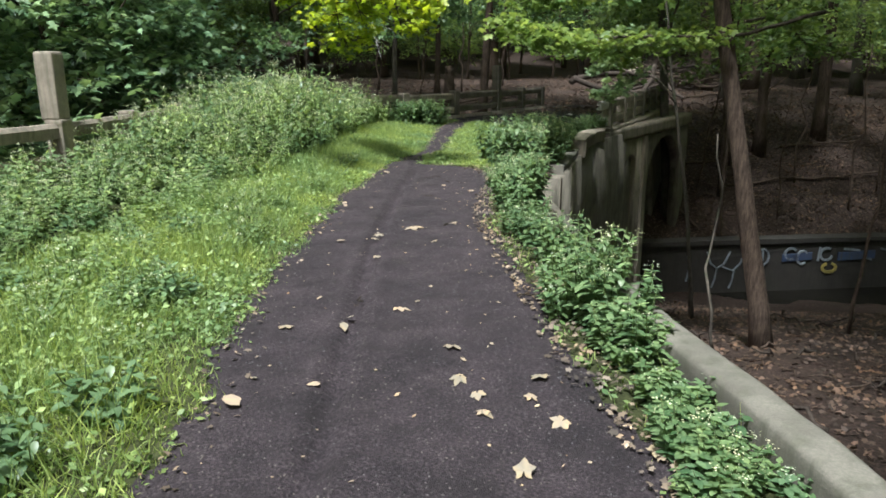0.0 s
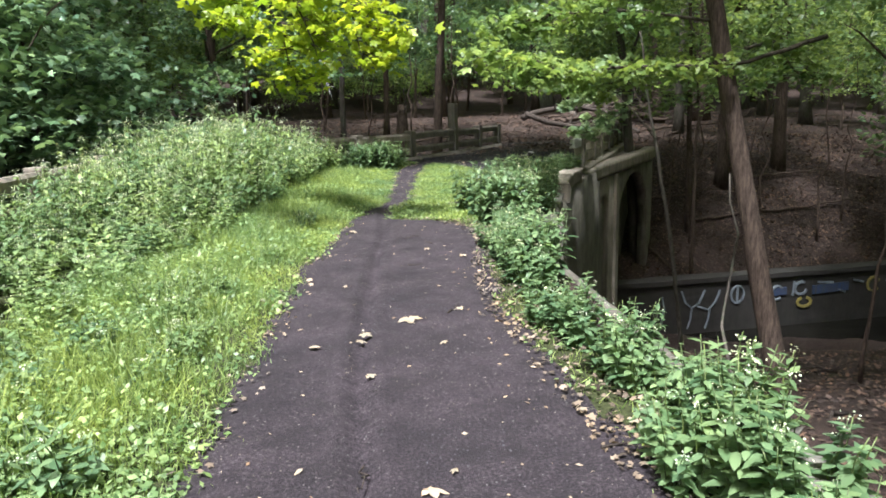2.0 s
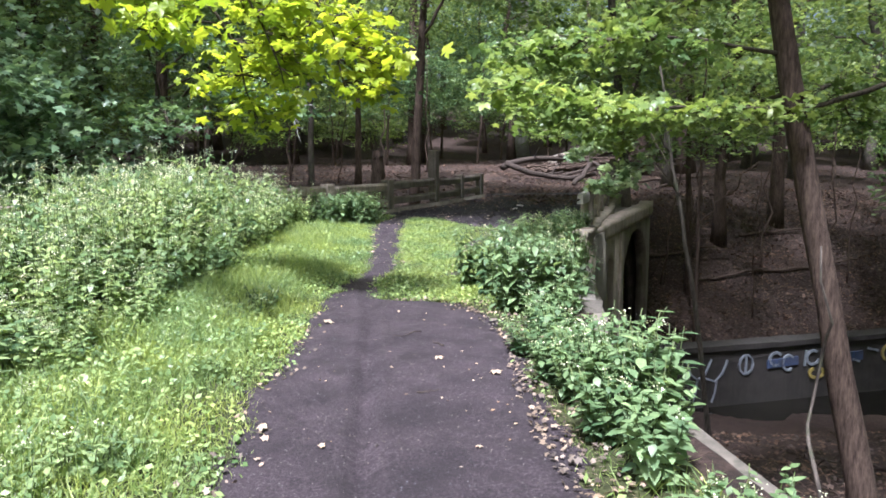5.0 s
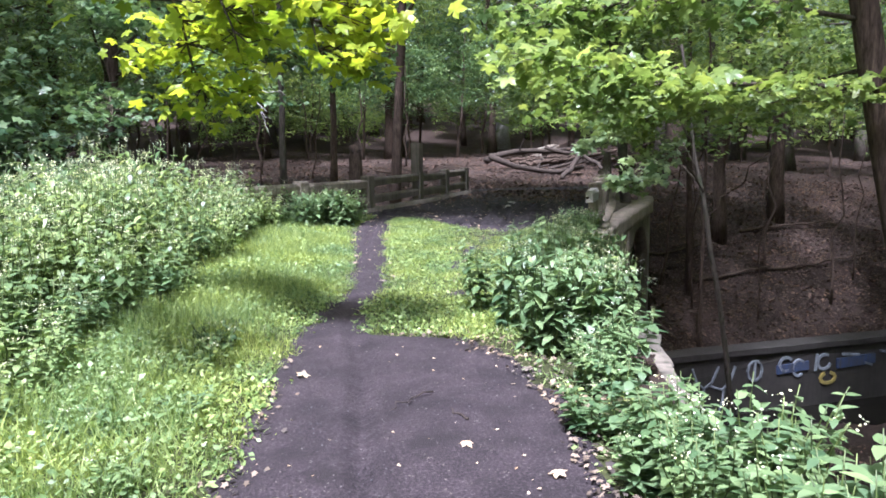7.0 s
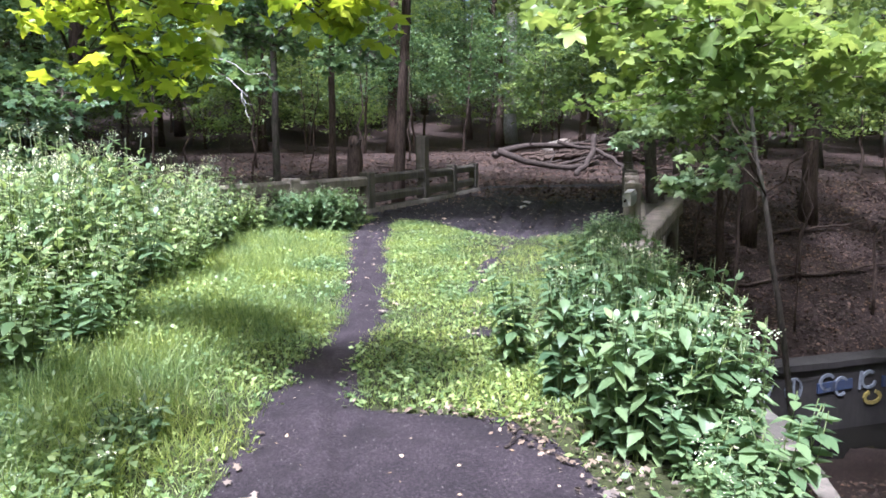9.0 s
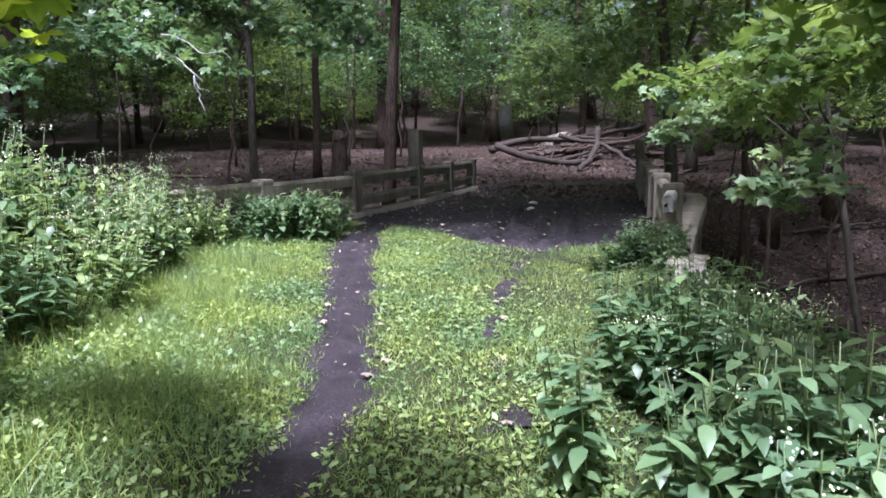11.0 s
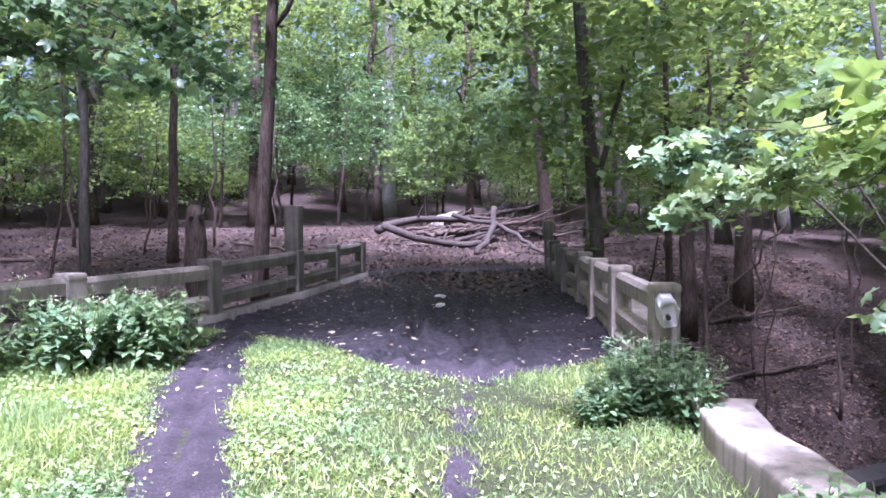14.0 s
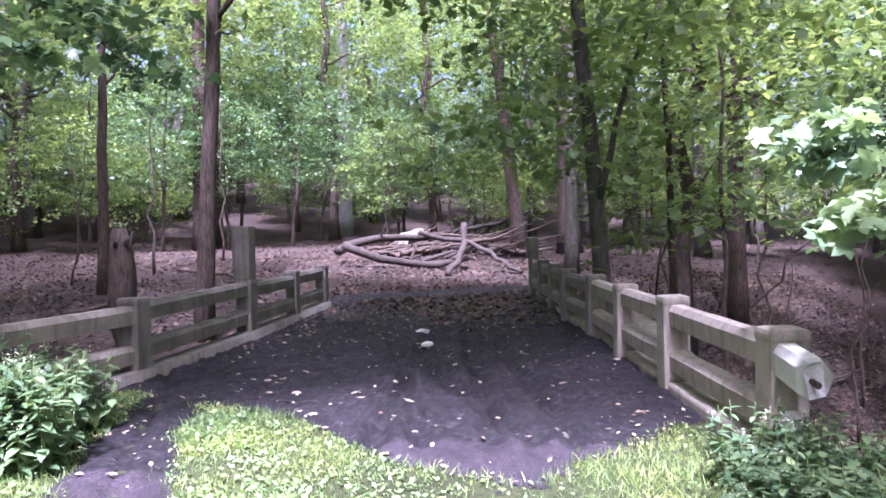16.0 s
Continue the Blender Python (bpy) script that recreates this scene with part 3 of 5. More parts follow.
def paint_mark(points, width, material):
    """One brushed stroke on the wall's face: a thin ribbon, 3 mm thick."""
    bm = bmesh.new()
    p = [Vector((u, 0, h)) for u, h in points]
    rows = []
    for i, q in enumerate(p):
        d = (p[min(i + 1, len(p) - 1)] - p[max(i - 1, 0)]).normalized()
        n = Vector((-d.z, 0, d.x)) * width * 0.5
        rows.append([bm.verts.new(q + n + Vector((0, y, 0))) for y in (-0.045, 0.03)] + [bm.verts.new(q - n + Vector((0, y, 0))) for y in (0.03, -0.045)])
    for a, b in zip(rows, rows[1:]):
        for k in range(4):
            bm.faces.new((a[k], b[k], b[(k + 1) % 4], a[(k + 1) % 4]))
    bm.faces.new(rows[0])
    bm.faces.new(list(reversed(rows[-1])))
    return part("paint_mark", bm, material, abutment)


def ring(u, h, a, b, turn=6.28, start=0.0):
    return [(u + a * math.cos(start + turn * k / 10), h + b * math.sin(start + turn * k / 10)) for k in range(11)]


for pts, w, mat in (
        ([(3.7, 1.75), (3.85, 1.35), (4.1, 1.15), (4.35, 1.3), (4.55, 1.75)], 0.055, MAT_PAINT_WHITE), ([(4.1, 1.15), (4.05, 0.75), (3.95, 0.45)], 0.05, MAT_PAINT_WHITE),
        ([(4.3, 1.2), (4.7, 1.05), (4.95, 1.3), (5.1, 1.7)], 0.055, MAT_PAINT_WHITE), ([(4.75, 1.05), (4.7, 0.7), (4.6, 0.4)], 0.05, MAT_PAINT_WHITE), ([(3.0, 1.6), (3.1, 1.2), (3.0, 0.7)], 0.05, MAT_PAINT_WHITE),
        (ring(5.75, 1.5, 0.24, 0.3), 0.06, MAT_PAINT_WHITE), ([(5.75, 1.8), (5.75, 1.2)], 0.06, MAT_PAINT_WHITE),
        (ring(6.8, 1.6, 0.22, 0.2, 4.6, 0.6), 0.08, MAT_PAINT_WHITE), (ring(7.25, 1.45, 0.2, 0.24, 4.8, 0.6), 0.07, MAT_PAINT_WHITE), ([(6.5, 1.45), (7.6, 1.5)], 0.26, MAT_PAINT_BLUE),
        ([(7.9, 1.8), (7.85, 1.3)], 0.07, MAT_PAINT_WHITE), (ring(8.15, 1.55, 0.24, 0.22, 5.0, 1), 0.08, MAT_PAINT_WHITE), (ring(8.3, 1.05, 0.26, 0.16, 5.5, 2), 0.1, MAT_PAINT_OCHRE),
        ([(8.6, 1.45), (10.0, 1.5)], 0.3, MAT_PAINT_BLUE), ([(8.8, 1.72), (9.4, 1.66)], 0.07, MAT_PAINT_WHITE), ([(9.6, 1.4), (9.9, 1.3)], 0.07, MAT_PAINT_WHITE),
        ([(10.2, 1.7), (10.6, 1.6)], 0.07, MAT_PAINT_WHITE), (ring(11.0, 1.5, 0.24, 0.25, 5.2, 0.4), 0.08, MAT_PAINT_OCHRE), ([(11.5, 1.6), (11.9, 1.5)], 0.07, MAT_PAINT_WHITE)):
    paint_mark(pts, w, mat)


def kerb(name, y0, y1, height, label, width=0.3, material=None):
    """A stretch of low kerb wall, worn and broken along its top."""
    top = lambda y: height + 0.012 * wave(y, y * 0.4, 2.2) + 0.007 * wave(y, y, 9)
    ob = new(name, wall_mesh(name, lambda y: xr(y) - 0.06, y0, y1, width, top, lambda y: -0.08 + 0 * y, material or (MAT_CONCRETE if y0 > 14 else MAT_KERB), 0.12))
    bv = ob.modifiers.new("worn edges", "BEVEL")
    bv.width, bv.segments, bv.limit_method, bv.angle_limit = 0.03, 2, "ANGLE", radians(50)
    return tagged(ob, label, "kerb", "kerbs of the bridge", "structure")


kerb("kerb", -8.5, 4.75, 0.2, "grey weathered concrete kerb edging the causeway", 0.19)
kerb("kerb", 5.25, 11.6, 0.015, "crumbling kerb buried under soil and weeds", 0.2, MAT_LITTER)
kerb("kerb", 11.9, 14.6, 0.05, "sunken concrete kerb hidden by weeds")
kerb("kerb", 14.75, 18.1, 0.2, "pale worn concrete kerb ending before the railing", 0.4)
left_kerb = new("kerb", wall_mesh("kerb", lambda y: xl(y) - 0.1, -8.5, 31.5, 0.3, lambda y: 0.13 + 0.012 * wave(y, y, 3), lambda y: -1.2 + 0 * y, MAT_CONCRETE_DARK, 0.3))
tagged(left_kerb, "dirty concrete kerb beneath the railing", "kerb", "kerbs of the bridge", "structure")
rk = new("kerb", wall_mesh("kerb", lambda y: xr(y) - 0.16, 19.0, 31.3, 0.34, lambda y: 0.12 + 0.012 * wave(y, y, 3), lambda y: -0.1 + 0 * y, MAT_CONCRETE, 0.3))
tagged(rk, "dirty concrete kerb beneath the railing", "kerb", "kerbs of the bridge", "structure")


def post_bm(w, h, pillar=0.0):
    bm = bmesh.new()
    box_bm(bm, (w, w, h - 0.06), (0, 0, (h - 0.06) / 2), 0, 0.025)
    box_bm(bm, (w * 1.06, w * 1.06, 0.1), (0, 0, h - 0.05), 0, 0.035)
    if pillar:
        box_bm(bm, (w * 1.08, w * 1.08, pillar), (-0.03, 0, h + pillar / 2 - 0.02), 0, 0.04)
    roughen(bm, 0.008, 5.0, w)
    return bm


def rail_bm(length, broken=False):
    """A rail of trapezoid section along +y, its top bevelled."""
    bm = bmesh.new()
    n = max(4, int(length / 0.2))
    sec = [(-0.075, 0.0), (0.075, 0.0), (0.085, 0.15), (0.05, 0.205), (-0.05, 0.205), (-0.085, 0.15)]
    rings = [[bm.verts.new((x, length * i / n, z)) for x, z in sec] for i in range(n + 1)]
    for a, b in zip(rings, rings[1:]):
        for k in range(6):
            bm.faces.new((a[k], b[k], b[(k + 1) % 6], a[(k + 1) % 6]))
    bm.faces.new(rings[0])
    bm.faces.new(list(reversed(rings[-1])))
    if broken:
        for v in rings[-1]:
            v.co.y += random.uniform(-0.12, 0.03)
            v.co.x *= 0.8
    roughen(bm, 0.008, 6.0, length)
    return bm


def railing(points, label, pillars=(), stub=False, material=None, shaded_from=99):
    """Concrete posts with two rails between each pair of them."""
    th = thing("railing", (*points[0], 0.0), label, "railing", "concrete railings of the bridge")
    inv = th.matrix_world.inverted()
    for i, (x, y) in enumerate(points):
        z = float(deck(x, y)) + 0.02
        # far posts and rails take the dark copy, which carries the canopy's shade
        mat = MAT_CONCRETE if i < shaded_from else MAT_CONCRETE_DARK
        nxt = points[min(i + 1, len(points) - 1)]
        prv = points[max(i - 1, 0)]
        ang = math.degrees(math.atan2(-(nxt[0] - prv[0]), nxt[1] - prv[1]))
        extra = dict(pillars).get(i, 0.0)
        post = part("pillar" if extra else "post", post_bm(0.26, 0.95, extra), mat, th)
        post.matrix_local = inv @ pose(x, y, z - 0.05, random.uniform(-1, 1), random.uniform(-1, 1), ang)
        if i + 1 < len(points):
            d = math.hypot(nxt[0] - x, nxt[1] - y)
            a2 = math.degrees(math.atan2(-(nxt[0] - x), nxt[1] - y))
            for h in (0.63, 0.20):
                rail = part("rail", rail_bm(d - 0.2), mat, th)
                rail.matrix_local = inv @ pose(x, y, z + h, 0, 0, a2) @ pose(0, 0.1, 0, random.uniform(-0.4, 0.4), random.uniform(-2, 2), 0)
    if stub:
        (x, y), nxt = points[0], points[1]
        a2 = math.degrees(math.atan2(-(nxt[0] - x), nxt[1] - y)) + 172
        for h, ln in ((0.61, 0.62), (0.17, 0.5)):
            rail = part("rail", rail_bm(ln, True), MAT_STONE, th, "broken rail stub with pale fresh concrete")
            rail.matrix_local = inv @ pose(x, y, h + 0.02, 0, 0, a2) @ pose(0, 0.08, 0, -3, 0, 0)
            bm = bmesh.new()
            bmesh.ops.create_cone(bm, cap_ends=True, segments=8, radius1=0.022, radius2=0.018, depth=0.1)
            bar = part("reinforcing_bar", bm, MAT_METAL, rail, "rusted bar end")
            bar.matrix_local = pose(0.02, ln - 0.02, 0.09, 90, 0, 0)
    return th


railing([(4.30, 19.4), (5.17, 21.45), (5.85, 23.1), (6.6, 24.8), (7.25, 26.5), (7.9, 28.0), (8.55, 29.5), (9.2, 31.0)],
        "weathered concrete post-and-rail railing with a broken end", ((7, 0.5),), stub=True, shaded_from=3)
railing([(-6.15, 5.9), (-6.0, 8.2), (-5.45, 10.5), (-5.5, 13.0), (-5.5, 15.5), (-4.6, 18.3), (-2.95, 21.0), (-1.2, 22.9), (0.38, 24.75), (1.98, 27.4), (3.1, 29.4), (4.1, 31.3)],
        "mossy concrete post-and-rail railing along the causeway", ((2, 0.95), (9, 0.85)), shaded_from=8)


# ---------------------------------------------------------------- trees
def spray_cloud(rng, clusters, spread, leaves, size, flat=0.35, shape=SIMPLE, tilt=0.45):
    """Leaves in flat sprays: clusters (n,3), each a disc of that spread with so many leaves."""
    n = len(clusters)
    c = np.repeat(clusters, leaves, 0)
    r = spread * np.sqrt(rng.uniform(0, 1, n * leaves)) * np.repeat(rng.uniform(0.6, 1.3, n), leaves)
    a = rng.uniform(0, 2 * np.pi, n * leaves)
    slope = np.repeat(rng.normal(0, 0.25, (n, 2)), leaves, 0)
    dx, dy = r * np.cos(a), r * np.sin(a)
    dz = dx * slope[:, 0] + dy * slope[:, 1] - 0.25 * r ** 2 / spread + rng.normal(0, flat * spread * 0.3, n * leaves)
    at = c + np.stack([dx, dy, dz], 1)
    return scatter(shape, turns(n * leaves, tilt, rng, a - np.pi / 2 + rng.normal(0, 0.6, n * leaves)), size * rng.uniform(0.6, 1.25, n * leaves), at)


def crown_points(rng, n, radius, low, high, hollow=0.45):
    d = rng.normal(0, 1, (n, 3))
    d /= np.linalg.norm(d, axis=1)[:, None]
    r = hollow + (1 - hollow) * rng.uniform(0, 1, n) ** 0.6
    lump = 1 + 0.28 * np.sin(d[:, 0] * 4.1 + 1) * np.cos(d[:, 1] * 3.7 + d[:, 2] * 3)
    p = d * (r * lump)[:, None]
    return np.stack([p[:, 0] * radius, p[:, 1] * radius, low + (p[:, 2] * 0.5 + 0.5) * (high - low)], 1)


def tree_proto(name, height, r0, crown_low, crown_high, crown_radius, clusters, leaves, leaf_size, bark, leaf, seed, label, lean=(0, 0), limbs=7, shape=SIMPLE, spread=0.75, group="woodland trees"):
    """A tapered, slightly crooked trunk with limbs, and a loose crown of leaf sprays."""
    rng = np.random.default_rng(seed)
    th = thing(name, (0, 0, 0), label, "tree", group)
    spine = bent((0, 0, -0.4), (lean[0], lean[1], height), 12, 0.05 + 0.006 * height, seed)
    rad = r0 * np.interp(np.linspace(0, 1, 12), [0, 0.05, 0.12, 1], [1.55, 1.15, 1.0, 0.28])
    child("trunk", fast_mesh("trunk", *tube(spine, rad, 10, 0.07, seed), bark, True), th)
    pieces = []
    top = np.array([lean[0], lean[1], 0]) 
    for k in range(limbs):
        s = rng.uniform(max(0.25, crown_low / height * 0.8), 0.95)
        i = int(s * 11)
        p0 = spine[i]
        a = rng.uniform(0, 2 * np.pi)
        ln = crown_radius * rng.uniform(0.5, 0.95)
        p1 = p0 + np.array([math.cos(a) * ln, math.sin(a) * ln, ln * rng.uniform(0.1, 0.7)])
        pieces.append(tube(bent(p0, p1, 6, 0.08 * ln, seed + k), np.linspace(rad[i] * 0.5, 0.012, 6), 6, 0.05, k))
    for v, f in pieces:
        child("limb", fast_mesh("limb", v, f, bark, True), th)
    pts = crown_points(rng, clusters, crown_radius, crown_low, crown_high)
    pts[:, :2] += top[:2] * (pts[:, 2:3] / height)
    v, f = spray_cloud(rng, pts, spread, leaves, leaf_size, shape=shape)
    child("crown", fast_mesh("crown", v, f, leaf), th)
    return th


def plant_at(proto, x, y, rz=0.0, s=1.0, z=None):
    m = pose(x, y, float(terrain(x, y)) if z is None else z, 0, 0, rz)
    ob = copy_thing(proto, m)
    ob.scale = (s, s, s)
    return ob


def settle(proto, x, y, rz=0.0, s=1.0, z=None):
    proto.matrix_world = pose(x, y, float(terrain(x, y)) if z is None else z, 0, 0, rz)
    proto.scale = (s, s, s)
    return proto


TALL = [
    tree_proto("tree", 17, 0.24, 6.5, 18, 4.2, 230, 30, 0.24, MAT_BARK, MAT_FOREST, 21, "tall brown-barked woodland tree with high green crown", (0.5, 0.2)),
    tree_proto("tree", 19, 0.30, 8.0, 20, 4.6, 230, 30, 0.25, MAT_BARK_GREY, MAT_FOREST, 22, "tall grey-barked woodland tree with high green crown", (-0.6, 0.4)),
    tree_proto("tree", 15, 0.17, 5.0, 15.5, 3.6, 210, 30, 0.22, MAT_BARK, MAT_SHADE, 23, "slender dark woodland tree in leaf", (0.3, -0.5)),
]
LOW = [
    tree_proto("sapling", 5.5, 0.06, 1.2, 6.0, 2.1, 120, 34, 0.17, MAT_BARK, MAT_FOREST, 31, "understorey sapling with layered green leaves", (0.3, 0.2), 9, spread=0.6, group="understorey saplings"),
    tree_proto("sapling", 4.0, 0.05, 0.5, 4.4, 1.9, 110, 34, 0.16, MAT_BARK_GREY, MAT_MAPLE_GREEN, 32, "low bushy sapling with light green leaves", (-0.2, 0.2), 9, spread=0.6, group="understorey saplings"),
    tree_proto("sapling", 7.5, 0.08, 2.2, 8.2, 2.5, 140, 34, 0.18, MAT_BARK, MAT_SHADE, 33, "tall thin sapling with dull green leaves", (0.5, -0.2), 9, spread=0.65, group="understorey saplings"),
]
EDGE = tree_proto("bank_maple", 6.0, 0.09, -0.3, 6.8, 2.5, 210, 26, 0.21, MAT_BARK, MAT_BANK_MAPLE, 34, "dense young maple on the bank with broad dull leaves", (0.2, 0.1), 10, LOBED, 0.6, "maples beside the railing")


def clear_of_view(x, y):
    """True where the plan has open ground: causeway, bridge, creek and the clearing with the logs."""
    if xl(y) - 3.0 < x < xr(y) + 5 and y < 33:
        return False
    if 0 < x < 17 and 30 < y < 46:
        return False
    if 0 < x < 16 and -9 < y < 30:
        return False
    if -6 < x < 2 and 22 < y < 38:
        return False
    if -17 < x < 0 and y < 13:
        return False
    return True


rng_tree = random.Random(5)
placed = []
first = set()


def stand(kinds, x, y, s):
    k = rng_tree.randrange(len(kinds))
    p = kinds[k]
    if p.name not in first:
        first.add(p.name)
        return settle(p, x, y, rng_tree.uniform(0, 360), s)
    return plant_at(p, x, y, rng_tree.uniform(0, 360), s)


for x0, x1, y0, y1, n, gap in ((-30, 42, 46, 78, 36, 5.0), (-36, -14, 12, 48, 44, 3.8), (17, 44, -4, 46, 26, 5.0), (-14, 24, -26, -10, 14, 5.0)):
    tries = got = 0
    while got < n and tries < 2000:
        tries += 1
        x, y = rng_tree.uniform(x0, x1), rng_tree.uniform(y0, y1)
        if not clear_of_view(x, y) or any(math.hypot(x - a, y - b) < gap for a, b in placed):
            continue
        placed.append((x, y))
        stand(TALL, x, y, rng_tree.uniform(0.85, 1.2))
        got += 1
# tall trees added on the right; their unseen high crowns shade the creek
for x, y, s in ((8.5, 2.0, 1.0), (11.5, 5.5, 1.05), (7.6, 6.2, 0.9), (14.5, 10.0, 1.1), (9.6, 11.6, 0.95), (17.5, 15.5, 1.1), (15.5, 20.8, 1.0), (12.6, -3.0, 1.1), (18.5, 25.5, 1.1), (13.0, 30.2, 0.9), (19.0, 4.0, 1.1)):
    placed.append((x, y))
    stand(TALL, x, y, s)
low_placed = []
for x0, x1, y0, y1, n, gap in ((-16, 40, 48, 66, 60, 2.4), (-20, -8.0, 24, 46, 6, 3.2), (20, 36, 22, 46, 9, 3.5)):
    tries = got = 0
    while got < n and tries < 2000:
        tries += 1
        x, y = rng_tree.uniform(x0, x1), rng_tree.uniform(y0, y1)
        if not clear_of_view(x, y) or any(math.hypot(x - a, y - b) < gap for a, b in low_placed):
            continue
        low_placed.append((x, y))
        stand(LOW, x, y, rng_tree.uniform(0.8, 1.25))
        got += 1
for x0, x1, y0, y1, n, gap in ((-30, 50, 60, 84, 46, 3.0), (-40, -18, 10, 60, 20, 3.5), (34, 52, 0, 60, 18, 4.0)):
    tries = got = 0
    while got < n and tries < 2000:
        tries += 1
        x, y = rng_tree.uniform(x0, x1), rng_tree.uniform(y0, y1)
        if any(math.hypot(x - a, y - b) < gap for a, b in low_placed):
            continue
        low_placed.append((x, y))
        stand(LOW, x, y, rng_tree.uniform(1.1, 1.8))
        got += 1
n = 130000
fa, fr = RNG.uniform(0, 2 * np.pi, n), RNG.uniform(66, 84, n)
fx, fy = 4 + fr * np.sin(fa), 22 + fr * np.cos(fa)
fz = terrain(fx, fy) + 26 * RNG.uniform(0, 1, n) ** 1.2 + 1.5 * wave(fx, fy, 0.5)
v, f = scatter(SIMPLE, turns(n, 0.6, RNG), RNG.uniform(0.6, 1.2, n), np.stack([fx, fy, fz], 1))
tagged(new("far_woods", fast_mesh("far_woods", v, f, MAT_FOREST)), "distant green woodland closing the view all round", "woodland", kind="stuff")

# leaf layer added overhead to shade the wood, open along the causeway
n = 12000
kx, ky = RNG.uniform(-60, 40, n), RNG.uniform(-28, 62, n)
kz = RNG.uniform(10.5, 16.5, n) + 0.8 * wave(kx, ky, 0.4)
sx, sy = kx + 0.206 * kz, ky + 0.442 * kz
shut = ~((sx > xl(sy) - 1.2) & (sx < xr(sy) + 0.6) & (sy > 7) & (sy < 21.5)) & ~((kx > -6) & (kx < 2.5) & (ky > 2) & (ky < 21)) & ~((kx > -3) & (ky > 26)) & ~((kx > -18) & (kx < 0) & (ky < 11)) & (RNG.uniform(0, 1, n) < np.where(kx < -3, 1.0, np.where(sy < 23, 0.6, 0.28)))
v, f = spray_cloud(RNG, np.stack([kx, ky, kz], 1)[shut], 1.25, 34, 0.36)
tagged(new("forest_canopy", fast_mesh("forest_canopy", v, f, MAT_FOREST)), "added green leaf layer high up that shades the wood", "woodland", kind="stuff")
settle(EDGE, -8.6, 12.0, 20, 1.0, -1.0)
for x, y, rz, s, z in ((-8.3, 15.5, 80, 1.05, -1.1), (-8.0, 19.0, 150, 1.0, -1.4), (-7.2, 22.5, 210, 0.9, -1.8), (-9.6, 8.5, 260, 1.1, -1.0), (-9.8, 4.5, 310, 1.1, -0.9), (-11.5, 14, 30, 1.4, -1.2), (-11, 19.5, 100, 1.4, -1.5), (-10.5, 24.5, 190, 1.3, -1.8)):
    plant_at(EDGE, x, y, rz, s, z)


def trunk_tree(name, points, r0, r1, bark, label, crown=None, leaf=None, seed=1, fork=None):
    """A single tree whose trunk follows given places; crown: centre height, radius, clusters."""
    b = points[0]
    th = thing(name, b, label, "tree", "trees about the bridge")
    p = np.array(points, float) - b
    n = 14
    s = np.linspace(0, 1, len(p))
    q = np.stack([np.interp(np.linspace(0, 1, n), s, p[:, k]) for k in range(3)], 1)
    q += np.random.default_rng(seed).normal(0, 0.03, q.shape) * np.linspace(0, 1, n)[:, None]
    q[0, 2] -= 0.4
    rad = np.interp(np.linspace(0, 1, n), [0, 0.06, 0.15, 1], [r0 * 1.5, r0 * 1.1, r0, r1])
    child("trunk", fast_mesh("trunk", *tube(q, rad, 12, 0.06, seed), bark, True), th)
    if fork:
        for a, c, ra, rb in fork:
            child("limb", fast_mesh("limb", *tube(bent(np.array(a) - b, np.array(c) - b, 9, 0.12, seed + 3), np.linspace(ra, rb, 9), 8, 0.05, seed), bark, True), th)
    if crown:
        rng = np.random.default_rng(seed)
        pts = crown_points(rng, crown[3], crown[2], crown[0], crown[1]) + [q[-1, 0] * 0.8, q[-1, 1] * 0.8, 0]
        v, f = spray_cloud(rng, pts, 0.75, 28, 0.22)
        child("crown", fast_mesh("crown", v, f, leaf or MAT_FOREST), th)
    return th


def gz(x, y):
    return float(terrain(x, y))


